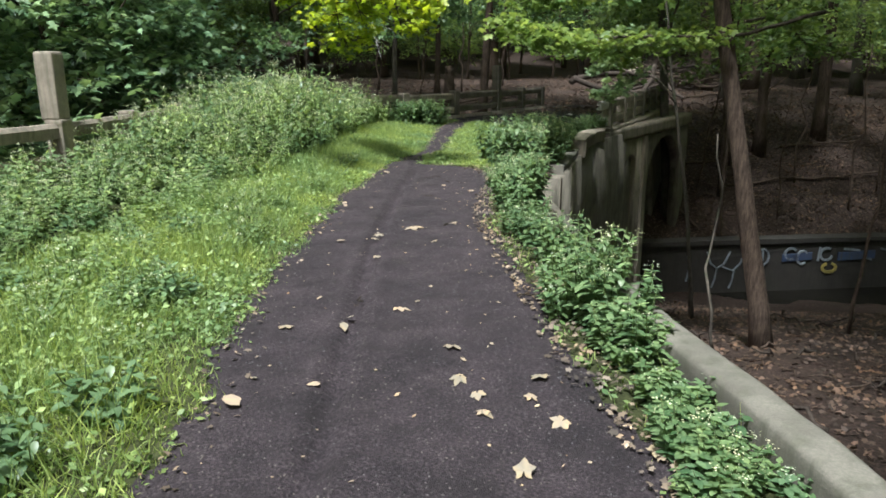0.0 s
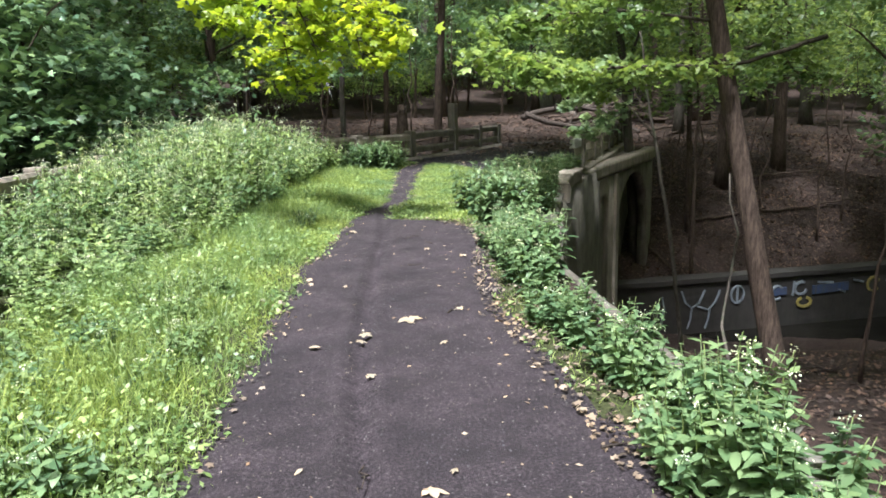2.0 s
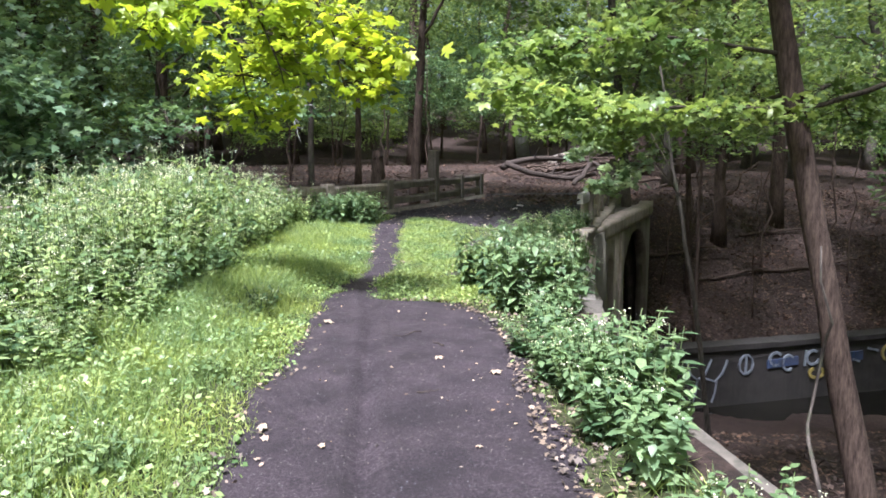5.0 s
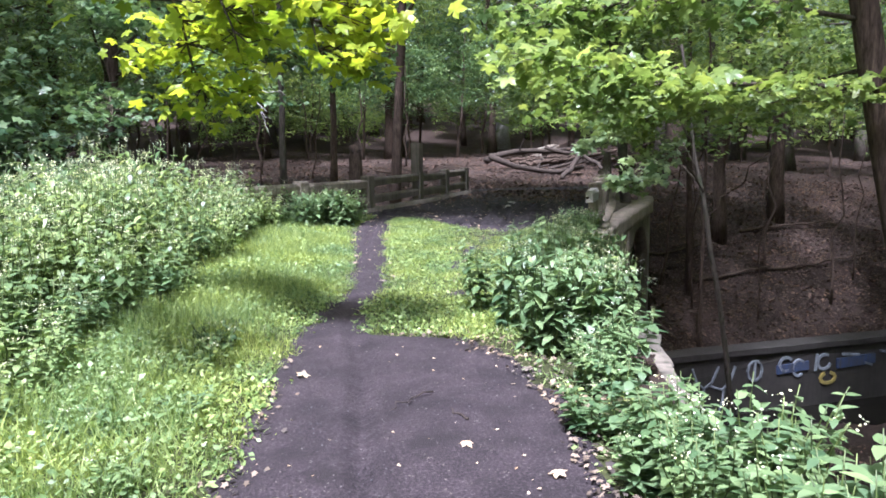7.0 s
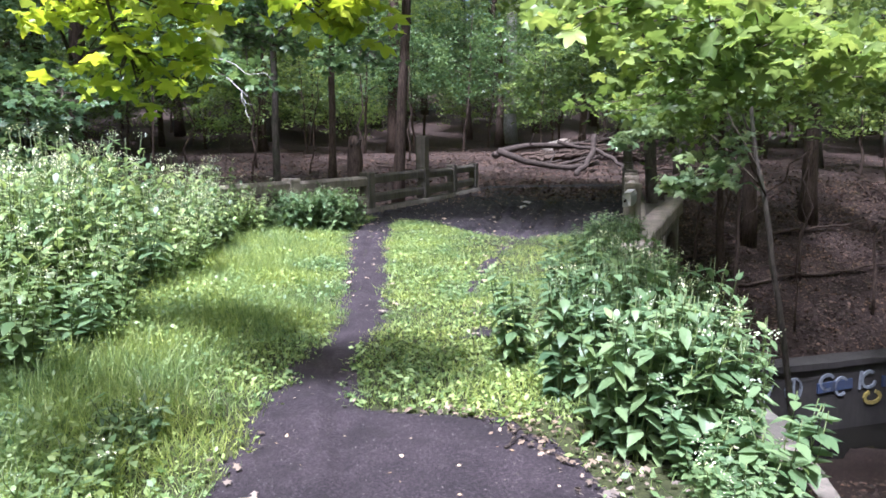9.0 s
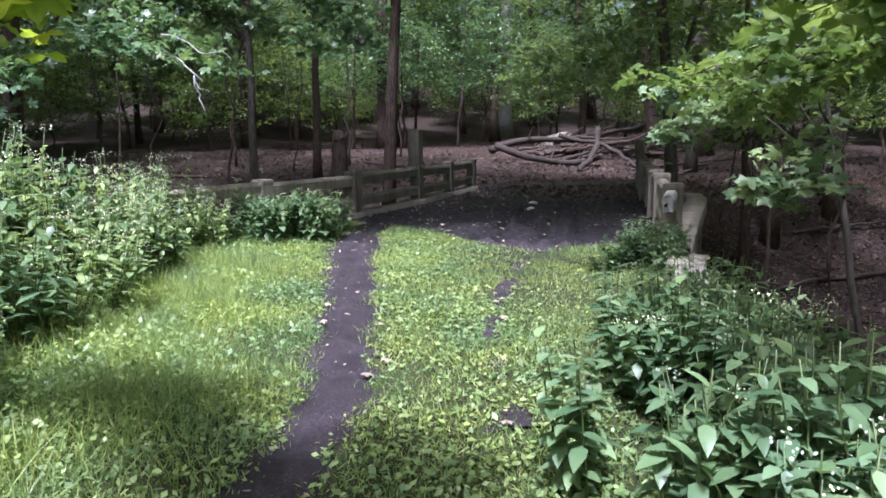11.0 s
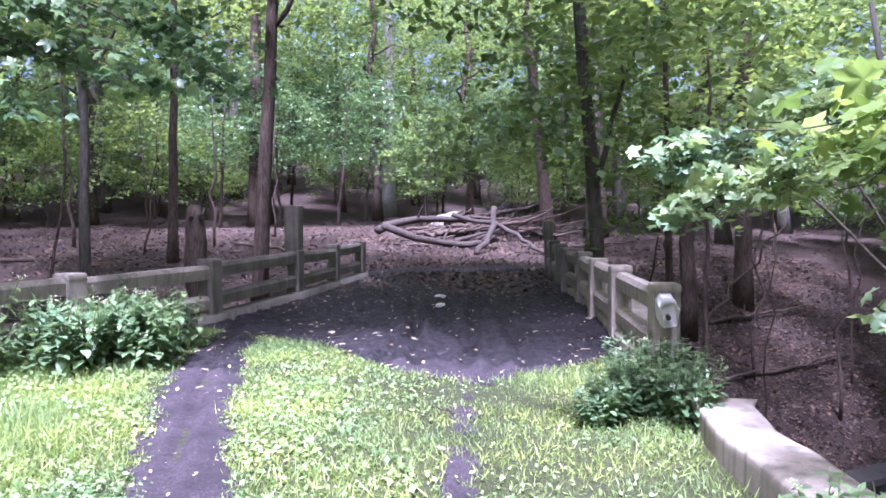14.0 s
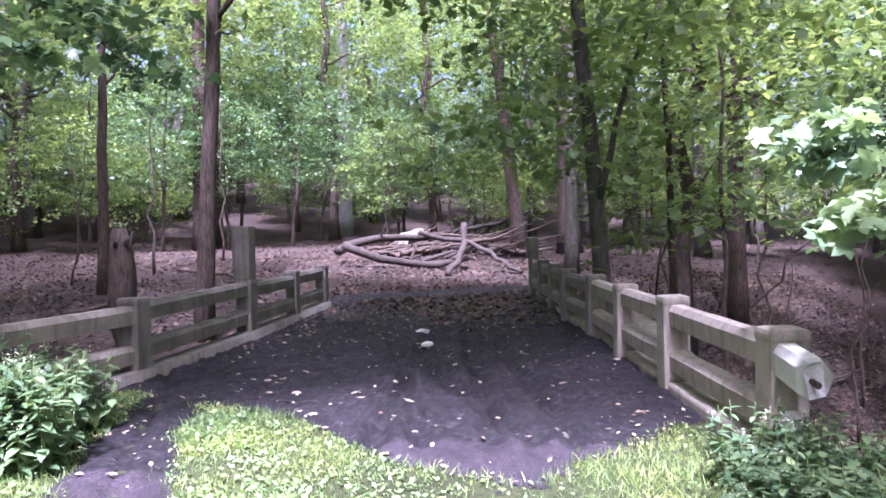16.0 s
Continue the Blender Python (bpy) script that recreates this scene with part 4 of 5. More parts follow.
for x, y, lx, ly, h, r, bark, label, lo, seed in (
        (1.6, 30.5, 0.9, -0.6, 15, 0.155, MAT_BARK, "straight brown tree beside the railing, slightly leaning", 6.0, 41),
        (14.6, 41.3, -1.9, 0.6, 17, 0.26, MAT_BARK, "brown tree leaning over the log pile", 7.5, 42),
        (17.0, 41.5, -0.3, 0.2, 18, 0.42, MAT_BARK, "big flared tree with dark rough bark", 8.5, 43),
        (8.3, 26.6, -1.8, -1.0, 14, 0.17, MAT_BARK_GREY, "mossy grey tree growing against the railing", 6.0, 44),
        (10.6, 27.6, -0.2, 0.3, 11, 0.10, MAT_BARK, "thin dark tree on the creek bank", 5.5, 45),
        (9.9, 25.6, 0.1, 0.2, 9, 0.06, MAT_BARK, "very thin dark stem on the creek bank", 5.5, 46),
        (16.0, 31.4, 0.2, 0.4, 17, 0.24, MAT_BARK, "dark tree on the sandy bank", 8.0, 47),
        (-0.3, 36.0, 0.3, 0.4, 13, 0.13, MAT_BARK, "slim dark tree on the littered slope", 5.5, 48),
        (-2.0, 31.0, 0.1, 0.2, 12, 0.11, MAT_BARK_GREY, "slim grey tree on the littered slope", 5.0, 49),
        (20.5, 50.5, -0.4, 0.3, 18, 0.2, MAT_BARK_GREY, "grey straight tree behind the clearing", 8.0, 50),
        (23.0, 49.0, 0.1, 0.3, 18, 0.2, MAT_BARK_GREY, "grey straight tree behind the clearing", 8.0, 51),
        (3.2, 49.0, 0.3, 0.3, 19, 0.34, MAT_BARK, "thick dark tree in the wood", 8.0, 52),
        (11.8, 57.0, 0.3, 0.1, 20, 0.42, MAT_BARK_PALE, "pale smooth-barked tree far in the wood", 13.0, 53),
        (13.5, 36.0, 0.4, 0.1, 15, 0.2, MAT_BARK_GREY, "grey tree with a forking trunk", 7.0, 54)):
    b = (x, y, gz(x, y))
    trunk_tree("tree", [b, (x + lx * 0.4, y + ly * 0.4, b[2] + h * 0.45), (x + lx, y + ly, b[2] + h)], r, r * 0.45, bark, label, (lo, h + 2, 4.2, 170), MAT_FOREST, seed,
               [((x + lx * 0.35, y + ly * 0.4, b[2] + h * 0.4), (x + lx + 1.6, y + ly - 0.5, b[2] + h * 0.62), r * 0.4, 0.02)])

# a dead snag behind the railing
sn = thing("dead_tree_stump", (0.25, 27.9, gz(0.25, 27.9)), "broken dark rotten tree stump with a splintered top", "stump")
v, f = tube(bent((0, 0, -0.4), (-0.04, 0.05, 1.75 - gz(0.25, 27.9)), 9, 0.03, 3), np.array([0.28, 0.24, 0.22, 0.21, 0.2, 0.2, 0.19, 0.18, 0.10]), 10, 0.12, 4)
child("trunk", fast_mesh("trunk", v, f, MAT_BARK, True), sn)
splinters = [tube(bent((0.12 * math.cos(a), 0.12 * math.sin(a), 1.5 - gz(0.25, 27.9)), (0.17 * math.cos(a), 0.17 * math.sin(a), (1.62 + 0.12 * math.sin(3 * a)) - gz(0.25, 27.9)), 4, 0.02, 1), [0.05, 0.04, 0.03, 0.006], 5) for a in (0.3, 1.5, 2.6, 4.0, 5.3)]
for v, f in splinters:
    child("splinter", fast_mesh("splinter", v, f, MAT_DEADWOOD), sn)


# ---------------------------------------------------------------- leafy branches over the causeway
def leafy_limb(th, points, r0, twig_count, leaves, size, shape, leaf, spread, seed, bark=MAT_TWIG, label="", start=0.3, droop=0.15, side=1.0):
    """One limb of a tree along given places, its side twigs, and sprays of leaves along them."""
    rng = np.random.default_rng(seed)
    o = np.array(th.matrix_world.translation)
    p = np.array(points, float) - o
    s = np.linspace(0, 1, len(p))
    n = 4 * len(p)
    q = np.stack([np.interp(np.linspace(0, 1, n), s, p[:, k]) for k in range(3)], 1)
    q[1:-1] = (q[:-2] + q[1:-1] * 2 + q[2:]) / 4
    q += rng.normal(0, 0.012, q.shape)
    limb = child("limb", fast_mesh("limb", *tube(q, np.linspace(r0, 0.006, n), 7, 0.04, seed), bark, True), th)
    twigs, spots = [], []
    for k in range(twig_count):
        i = int(rng.uniform(start, 1.0) * (n - 1))
        ln = spread * rng.uniform(0.45, 1.0)
        t = q[min(i + 1, n - 1)] - q[max(i - 1, 0)]
        base = math.atan2(t[1], t[0]) + rng.choice([-1, 1]) * rng.uniform(0.35, 1.2) * side
        e = q[i] + np.array([math.cos(base) * ln, math.sin(base) * ln, -droop * ln + rng.normal(0, 0.12 * spread)])
        tw = bent(q[i], e, 5, 0.04, seed + k)
        twigs.append(tube(tw, np.linspace(0.008, 0.003, 5), 4))
        spots += [tw[2], tw[3], tw[4]]
    spots.append(q[-1])
    tagged(child("twig_spray", fast_mesh("twig_spray", *merge(twigs), bark), limb), kind="stuff")
    spots = np.array(spots)
    c = spots[rng.integers(0, len(spots), leaves)]
    at = c + rng.normal(0, 1, (leaves, 3)) * np.array([0.16, 0.16, 0.06]) * min(1.0, spread * 1.3)
    v, f = scatter(shape, turns(leaves, 0.5, rng), size * rng.uniform(0.6, 1.2, leaves), at)
    child("leaves", fast_mesh("leaves", v, f, leaf), limb, label)
    return limb


bright = trunk_tree("maple_tree", [(-8.2, 10.0, -1.0), (-8.0, 10.2, 3.0), (-7.6, 10.6, 9.0)], 0.2, 0.08, MAT_BARK, "maple with a bright yellow-green branch over the path", None, None, 61)
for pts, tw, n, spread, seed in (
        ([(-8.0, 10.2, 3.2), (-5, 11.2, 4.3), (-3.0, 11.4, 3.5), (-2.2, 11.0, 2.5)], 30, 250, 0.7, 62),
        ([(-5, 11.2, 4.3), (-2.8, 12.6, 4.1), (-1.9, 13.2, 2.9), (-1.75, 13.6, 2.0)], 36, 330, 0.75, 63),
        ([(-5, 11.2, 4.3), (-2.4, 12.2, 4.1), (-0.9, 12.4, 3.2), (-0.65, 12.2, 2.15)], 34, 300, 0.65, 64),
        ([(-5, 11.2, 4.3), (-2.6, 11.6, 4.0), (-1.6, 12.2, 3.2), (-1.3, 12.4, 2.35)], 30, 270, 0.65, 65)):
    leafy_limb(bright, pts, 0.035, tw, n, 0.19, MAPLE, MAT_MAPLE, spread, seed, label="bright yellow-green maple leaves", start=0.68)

creek_tree = trunk_tree("creek_tree", [(5.9, 12.6, gz(5.9, 12.6)), (5.47, 12.9, -1.0), (4.95, 13.2, 2.0), (4.3, 13.5, 5.5), (3.9, 13.6, 9.5)], 0.17, 0.09, MAT_BARK, "leaning tree on the creek bank with long leafy boughs", (7.0, 11, 2.0, 60), MAT_FOREST, 66)
for pts, r, tw, n, spread, seed in (
        ([(6.8, 13.6, 2.6), (5.0, 13.2, 2.15), (3.4, 12.8, 2.15), (2.1, 12.2, 2.1), (1.15, 12.5, 2.45)], 0.04, 70, 950, 0.85, 67),
        ([(5.0, 13.2, 2.2), (4.2, 14.2, 2.15), (3.4, 14.9, 2.15), (2.6, 15.4, 2.0)], 0.03, 50, 650, 0.9, 68),
        ([(4.8, 13.3, 2.8), (3.6, 13.2, 3.0), (2.4, 13.4, 3.0), (1.5, 13.9, 2.9)], 0.03, 60, 850, 0.9, 69),
        ([(4.9, 13.2, 2.4), (4.9, 14.6, 2.2), (4.5, 15.8, 2.2), (3.9, 16.7, 1.9)], 0.03, 50, 560, 0.8, 70),
        ([(4.6, 13.4, 3.6), (4.4, 15.0, 3.8), (3.6, 16.5, 3.4), (2.8, 17.5, 3.0)], 0.03, 50, 700, 1.0, 71),
        ([(5.2, 13.1, 2.4), (6.2, 14.4, 2.6), (7.2, 15.4, 2.3), (7.8, 16.0, 1.9)], 0.03, 50, 600, 1.0, 72)):
    leafy_limb(creek_tree, pts, r, tw, n, 0.16, MAPLE, MAT_MAPLE_GREEN, spread, seed, label="layered light green maple leaves", start=0.25, droop=0.1)

sap = trunk_tree("bank_sapling", [(6.3, 17.5, gz(6.3, 17.5)), (5.9, 17.7, -1.0), (5.5, 17.9, 1.2), (5.2, 18.0, 3.2)], 0.05, 0.02, MAT_BARK_GREY, "maple sapling below the wall with pale leaves", None, None, 73)
for pts, n, seed in (([(5.6, 17.9, 0.9), (4.9, 18.3, 1.75), (4.3, 18.2, 1.9), (3.9, 18.3, 1.6)], 230, 74), ([(5.5, 17.9, 1.2), (5.0, 18.2, 2.2), (4.5, 18.6, 2.3), (4.1, 19.0, 1.95)], 230, 75),
                     ([(5.6, 17.8, 0.8), (4.7, 17.0, 1.5), (3.9, 16.3, 1.35), (3.5, 15.9, 1.0)], 200, 76), ([(5.4, 17.9, 1.6), (4.8, 17.6, 2.5), (4.1, 17.3, 2.4), (3.8, 17.2, 2.1)], 200, 77)):
    leafy_limb(sap, pts, 0.014, 16, n, 0.17, MAPLE, MAT_MAPLE_PALE, 0.5, seed, label="pale green maple leaves", start=0.4)

left_tree = trunk_tree("left_bank_tree", [(-5.6, 24.2, -2.2), (-5.4, 24.3, 3.0), (-5.0, 24.6, 10.0)], 0.2, 0.09, MAT_BARK, "dark tree beyond the railing with a low leafy bough", (6.5, 13, 4.6, 240), MAT_SHADE, 78)
rng_c = np.random.default_rng(5)
# extra limbs and crowns, added above the view to shade deck and railings
for cx, cy, cz in ((0.2, 21.4, 10.5), (3.6, 23.4, 11.0), (5.8, 27.0, 11.5), (4.2, 18.6, 11.5)):
    reach = np.array([cx + 5.6, cy - 24.2, cz + 2.2])
    child("limb", fast_mesh("limb", *tube(bent((0.5, 0.3, 10.5), reach, 10, 0.2, int(cx * 10)), np.linspace(0.11, 0.03, 10), 8, 0.05, 2), MAT_BARK, True), left_tree)
    v, f = spray_cloud(rng_c, crown_points(rng_c, 190, 3.6, -1.6, 2.2) + reach, 0.8, 30, 0.24)
    child("crown", fast_mesh("crown", v, f, MAT_FOREST), left_tree)
for pts, n, seed in (([(-5.4, 24.3, 2.6), (-4.2, 22.9, 3.4), (-3.0, 21.4, 3.0), (-2.0, 20.3, 2.6)], 420, 79), ([(-5.4, 24.3, 3.2), (-3.8, 24.0, 4.0), (-2.4, 23.6, 3.8), (-0.9, 23.4, 3.3)], 480, 80), ([(-5.4, 24.3, 2.2), (-4.8, 22.2, 2.9), (-4.4, 20.4, 2.6), (-4.0, 19.0, 2.1)], 420, 81),
                     ([(-5.4, 24.3, 3.6), (-4.0, 23.4, 4.6), (-2.4, 22.6, 4.4), (-0.9, 22.0, 3.8)], 520, 82), ([(-5.4, 24.3, 4.2), (-3.4, 25.0, 5.0), (-1.6, 25.2, 4.9), (0.2, 25.0, 4.4)], 560, 83),
                     ([(-5.4, 24.3, 3.0), (-5.2, 22.4, 4.2), (-4.6, 20.8, 4.2), (-3.6, 19.8, 3.8)], 520, 84),
                     ([(-5.4, 24.3, 4.4), (-4.0, 22.8, 4.2), (-2.9, 21.8, 3.3), (-1.9, 21.3, 2.5)], 650, 85), ([(-5.4, 24.3, 4.8), (-3.2, 23.2, 4.6), (-1.6, 22.2, 3.8), (-0.4, 21.7, 2.9)], 650, 86),
                     ([(-5.4, 24.3, 5.0), (-2.6, 24.0, 4.9), (-0.6, 23.6, 4.0), (0.7, 23.2, 3.0)], 650, 87)):
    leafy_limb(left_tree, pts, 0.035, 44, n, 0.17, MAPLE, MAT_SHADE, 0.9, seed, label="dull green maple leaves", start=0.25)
bare_twigs = [tube(bent((-2.0, 20.3, 2.6), (-1.55, 19.8, 2.15), 7, 0.07, 5), np.linspace(0.012, 0.003, 7), 5), tube(bent((-2.2, 20.5, 2.9), (-1.3, 20.1, 2.55), 7, 0.06, 6), np.linspace(0.012, 0.003, 7), 5), tube(bent((-1.75, 20.0, 2.35), (-1.62, 19.9, 1.85), 6, 0.05, 7), np.linspace(0.009, 0.003, 6), 5)]
v, f = merge(bare_twigs)
child("dead_twig", fast_mesh("dead_twig", v - np.array(left_tree.matrix_world.translation), f, MAT_BARK_PALE), left_tree, "bare pale hanging twig")


# ---------------------------------------------------------------- logs and stones in the clearing
def log(name, pts, r0, r1, label, seed, material=MAT_DEADWOOD, branches=()):
    b = np.array(pts[0], float)
    th = thing(name, tuple(b), label, "log", "dead branches in a pile")
    q = np.array(pts, float) - b
    s = np.linspace(0, 1, len(q))
    c = np.stack([np.interp(np.linspace(0, 1, 12), s, q[:, k]) for k in range(3)], 1) + np.random.default_rng(seed).normal(0, 0.025, (12, 3))
    child("trunk", fast_mesh("trunk", *tube(c, np.linspace(r0, r1, 12), 9, 0.09, seed), material, True), th)
    for k, (u, d) in enumerate(branches):
        i = int(u * 11)
        child("branch", fast_mesh("branch", *tube(bent(c[i], c[i] + np.array(d), 5, 0.04, seed + k), np.linspace(r1 * 0.8, 0.01, 5), 6), material, True), th)
    return th


def lg(x, y, h=0.0):
    return (x, y, gz(x, y) + h)


log("log", [lg(6.9, 39.6, 0.75), lg(7.8, 39.0, 0.35), lg(9.6, 38.4, 0.12), lg(11.0, 38.6, 0.35)], 0.15, 0.10, "thick bent dead log on the bare ground", 1, branches=((0.6, (0.3, 0.2, 0.6)),))
log("log", [lg(6.9, 40.4, 0.5), lg(8.6, 41.5, 0.85), lg(11.0, 42.5, 0.75), lg(13.8, 43.0, 1.1), lg(16.0, 43.0, 1.7)], 0.17, 0.06, "long dead tree trunk lying across the pile", 2, branches=((0.5, (0.8, 0.3, 0.5)), (0.8, (0.7, -0.3, 0.35)), (0.3, (0.2, -0.4, 0.6))))
log("forked_branch", [lg(9.3, 36.6, 0.05), lg(10.0, 37.2, 0.42), lg(10.6, 38.0, 0.95), lg(10.75, 38.3, 1.5)], 0.10, 0.12, "pale forked branch standing in the pile", 3)
log("forked_branch", [lg(11.6, 35.9, 0.05), lg(11.3, 36.8, 0.4), lg(10.8, 38.0, 0.95), lg(9.2, 38.6, 1.2)], 0.07, 0.09, "pale bent branch leaning on the pile", 4, branches=((0.3, (-0.3, -0.4, -0.3)),))
rl = random.Random(8)
for k in range(64):
    x, y = rl.uniform(8.6, 14.0), rl.uniform(40.2, 43.8)
    bulk = max(0.0, 1 - abs(x - 11.4) / 3.2)
    a, ln, h = rl.uniform(-0.6, 0.6), rl.uniform(1.2, 3.6), rl.uniform(0.15, 0.5) + bulk * rl.uniform(0, 1.5)
    log("dead_branch", [lg(x, y, 0.08 + 0.4 * bulk * (k % 3)), lg(x + ln * 0.5 * math.cos(a), y + ln * 0.5 * math.sin(a), h * 0.6), lg(x + ln * math.cos(a), y + ln * math.sin(a), h)], rl.uniform(0.04, 0.11), 0.02, "thin dead branch in the pile", 20 + k, MAT_DEADWOOD if k % 3 == 0 else MAT_BARK, ((0.5, (0.3, 0.1, 0.35)),))
for x0, y0, x1, y1 in ((12.7, 35.2, 15.5, 37.6), (12.0, 36.6, 16.5, 37.9), (4.0, 36.5, 1.5, 39.0), (-1.0, 33.5, 3.2, 35.5), (11, 28.0, 14, 28.5), (13.5, 28.5, 18, 29.2), (9.0, 29.0, 12.6, 29.6), (14, 30.5, 18, 31), (8.6, 27.2, 9.2, 25.6), (-4, 37, -8, 36)):
    log("fallen_branch", [lg(x0, y0, 0.06), lg((x0 + x1) / 2, (y0 + y1) / 2, 0.16), lg(x1, y1, 0.25)], 0.06, 0.03, "fallen dark branch lying on leaf litter", int(abs(x0 * 7 + y0)), MAT_BARK, ((0.4, (0.3, 0.4, 0.3)),))


def stone(x, y, s, label, z=None, material=MAT_STONE):
    bm = bmesh.new()
    bmesh.ops.create_icosphere(bm, subdivisions=3, radius=1.0)
    for v in bm.verts:
        n = noise.noise(v.co * 1.6 + Vector((x, y, 0)))
        v.co = Vector((v.co.x * s[0], v.co.y * s[1], v.co.z * s[2])) * (1 + 0.3 * n)
    th = thing("stone", (x, y, (gz(x, y) if z is None else z) + s[2] * 0.4), label, "stone", "stones")
    part("stone_body", bm, material, th)
    return th


stone(11.2, 43.6, (0.36, 0.24, 0.15), "pale boulder on top of the log pile", gz(11, 43.6) + 0.85, MAT_CONCRETE)
stone(11.1, 43.8, (0.9, 0.7, 0.65), "grey boulder bedded in the pile", gz(11, 43.8) + 0.1, MAT_CONCRETE_DARK)
stone(4.5, 26.4, (0.11, 0.07, 0.05), "small pale stone lying on the mud", 0.02)
stone(4.1, 25.2, (0.09, 0.07, 0.04), "small pale stone lying on the mud", 0.02)


# ---------------------------------------------------------------- bank: saplings, roots, sticks
def stick(name, a, b, r, label, seed, material=MAT_BARK, category="stick"):
    th = thing(name, a, label, category, "sticks and roots on the banks")
    child("stem", fast_mesh("stem", *tube(bent((0, 0, 0), np.array(b) - np.array(a), 9, (0.018 if category == "sapling" else 0.06) * float(np.linalg.norm(np.array(b) - np.array(a))), seed), np.linspace(r, r * 0.35, 9), 6, 0.06, seed), material, True), th)
    return th


rs = random.Random(4)
for k in range(60):
    x, y = rs.uniform(2.4, 9.5), rs.uniform(4.5, 19.5)
    a, ln = rs.uniform(0, 6.28), rs.uniform(0.6, 1.8)
    if x < xr(y) + 0.7:
        continue
    stick("root", lg(x, y, 0.02), lg(x + ln * math.cos(a), y + ln * math.sin(a), rs.uniform(0.02, 0.35)), rs.uniform(0.015, 0.04), "twisted pale root or stick on the bank", k, MAT_DEADWOOD if k % 3 else MAT_BARK, "root")
stick("thin_sapling", lg(4.6, 11.6, -0.05), (4.4, 11.8, 0.6), 0.03, "thin bare stem rising from the bank", 91, MAT_BARK_GREY)
for x, y, h in ((8.6, 14.6, 6.0), (10.4, 27.0, 5.5), (12.4, 26.6, 5), (9.8, 28.0, 4.2), (13.8, 28.5, 6), (11.5, 29.3, 6), (15.4, 27.3, 6), (17.0, 28.4, 6)):
    stick("thin_sapling", lg(x, y, -0.1), lg(x + rs.uniform(-0.4, 0.6), y + rs.uniform(-0.3, 0.3), h), rs.uniform(0.03, 0.055), "thin leafless stem on the creek bank", int(x * 9), MAT_BARK, "sapling")
for x, y, h in ((-3.0, 33.0, 3.5), (-4.5, 31.5, 5), (-1.2, 38.5, 4), (1.0, 40, 5), (-6.5, 35, 6), (3.5, 44, 6), (-3.5, 41, 6)):
    stick("thin_sapling", lg(x, y, -0.1), lg(x + rs.uniform(-0.3, 0.6), y, h), rs.uniform(0.03, 0.07), "thin dark stem on the littered slope", int(abs(x) * 11), MAT_BARK, "sapling")


# ---------------------------------------------------------------- herbs and shrubs on the verges
def herb_proto(name, height, width, stems, pairs, leaf_size, leaf, seed, label, group, flowers=0, shape=OVATE):
    """A clump of upright stems set with pairs of leaves, with small flower heads."""
    rng = np.random.default_rng(seed)
    th = thing(name, (0, 0, 0), label, "plant", group)
    tubes, at, rot, size, heads = [], [], [], [], []
    for k in range(stems):
        a, r = rng.uniform(0, 2 * np.pi), width * 0.5 * math.sqrt(rng.uniform(0, 1))
        h = height * rng.uniform(0.6, 1.08)
        p0 = np.array([0.4 * r * math.cos(a), 0.4 * r * math.sin(a), -0.03])
        p1 = np.array([1.15 * r * math.cos(a), 1.15 * r * math.sin(a), h])
        st = bent(p0, p1, 6, 0.02, seed + k)
        tubes.append(tube(st, np.linspace(0.006, 0.0025, 6), 4))
        spin = rng.uniform(0, np.pi)
        for j in range(pairs):
            u = 0.12 + 0.88 * (j + rng.uniform(0, 0.6)) / pairs
            p = p0 + (p1 - p0) * min(u, 1)
            for q in (0, 1):
                yaw = spin + j * 1.57 + q * np.pi + rng.normal(0, 0.25)
                at.append(p)
                rot.append((yaw, rng.normal(0.05, 0.35)))
                size.append(leaf_size * (0.55 + 0.75 * math.sin(math.pi * min(0.95, u * 0.85 + 0.1))) * rng.uniform(0.8, 1.2))
        if k < flowers:
            heads += list(p1 + rng.normal(0, 1, (14, 3)) * [0.03, 0.03, 0.014])
    rot = np.array(rot)
    c, s, cx, sx = np.cos(rot[:, 0]), np.sin(rot[:, 0]), np.cos(rot[:, 1]), np.sin(rot[:, 1])
    z = np.zeros(len(c))
    m = np.stack([c, -s * cx, s * sx, s, c * cx, -c * sx, z, sx, cx], 1).reshape(-1, 3, 3)
    tagged(child("stem", fast_mesh("stem", *merge(tubes), MAT_STEM), th), kind="stuff")
    child("foliage", fast_mesh("foliage", *scatter(shape, m, np.array(size), np.array(at)), leaf), th)
    if flowers:
        heads = np.array(heads)
        child("flower_head", fast_mesh("flower_head", *scatter(ROUND, turns(len(heads), 0.6, rng), rng.uniform(0.008, 0.016, len(heads)), heads), MAT_FLOWER), th, "tiny greenish-white flowers")["kind"] = "stuff"
    return th


HERBS = [herb_proto("wild_herb", 1.0, 0.62, 15, 7, 0.105, MAT_HERB, 101, "tall light green herb clump with tiny white flowers", "herbs on the verge", 9),
         herb_proto("wild_herb", 1.0, 0.7, 17, 7, 0.095, MAT_HERB, 102, "bushy light green herb clump with tiny white flowers", "herbs on the verge", 11),
         herb_proto("wild_herb", 1.0, 0.58, 14, 8, 0.115, MAT_SHRUB, 103, "bushy mid-green herb clump with broad leaves", "herbs on the verge", 4),
         herb_proto("wild_herb", 1.0, 0.66, 16, 8, 0.085, MAT_HERB, 104, "dense light green herb clump in flower", "herbs on the verge", 13)]
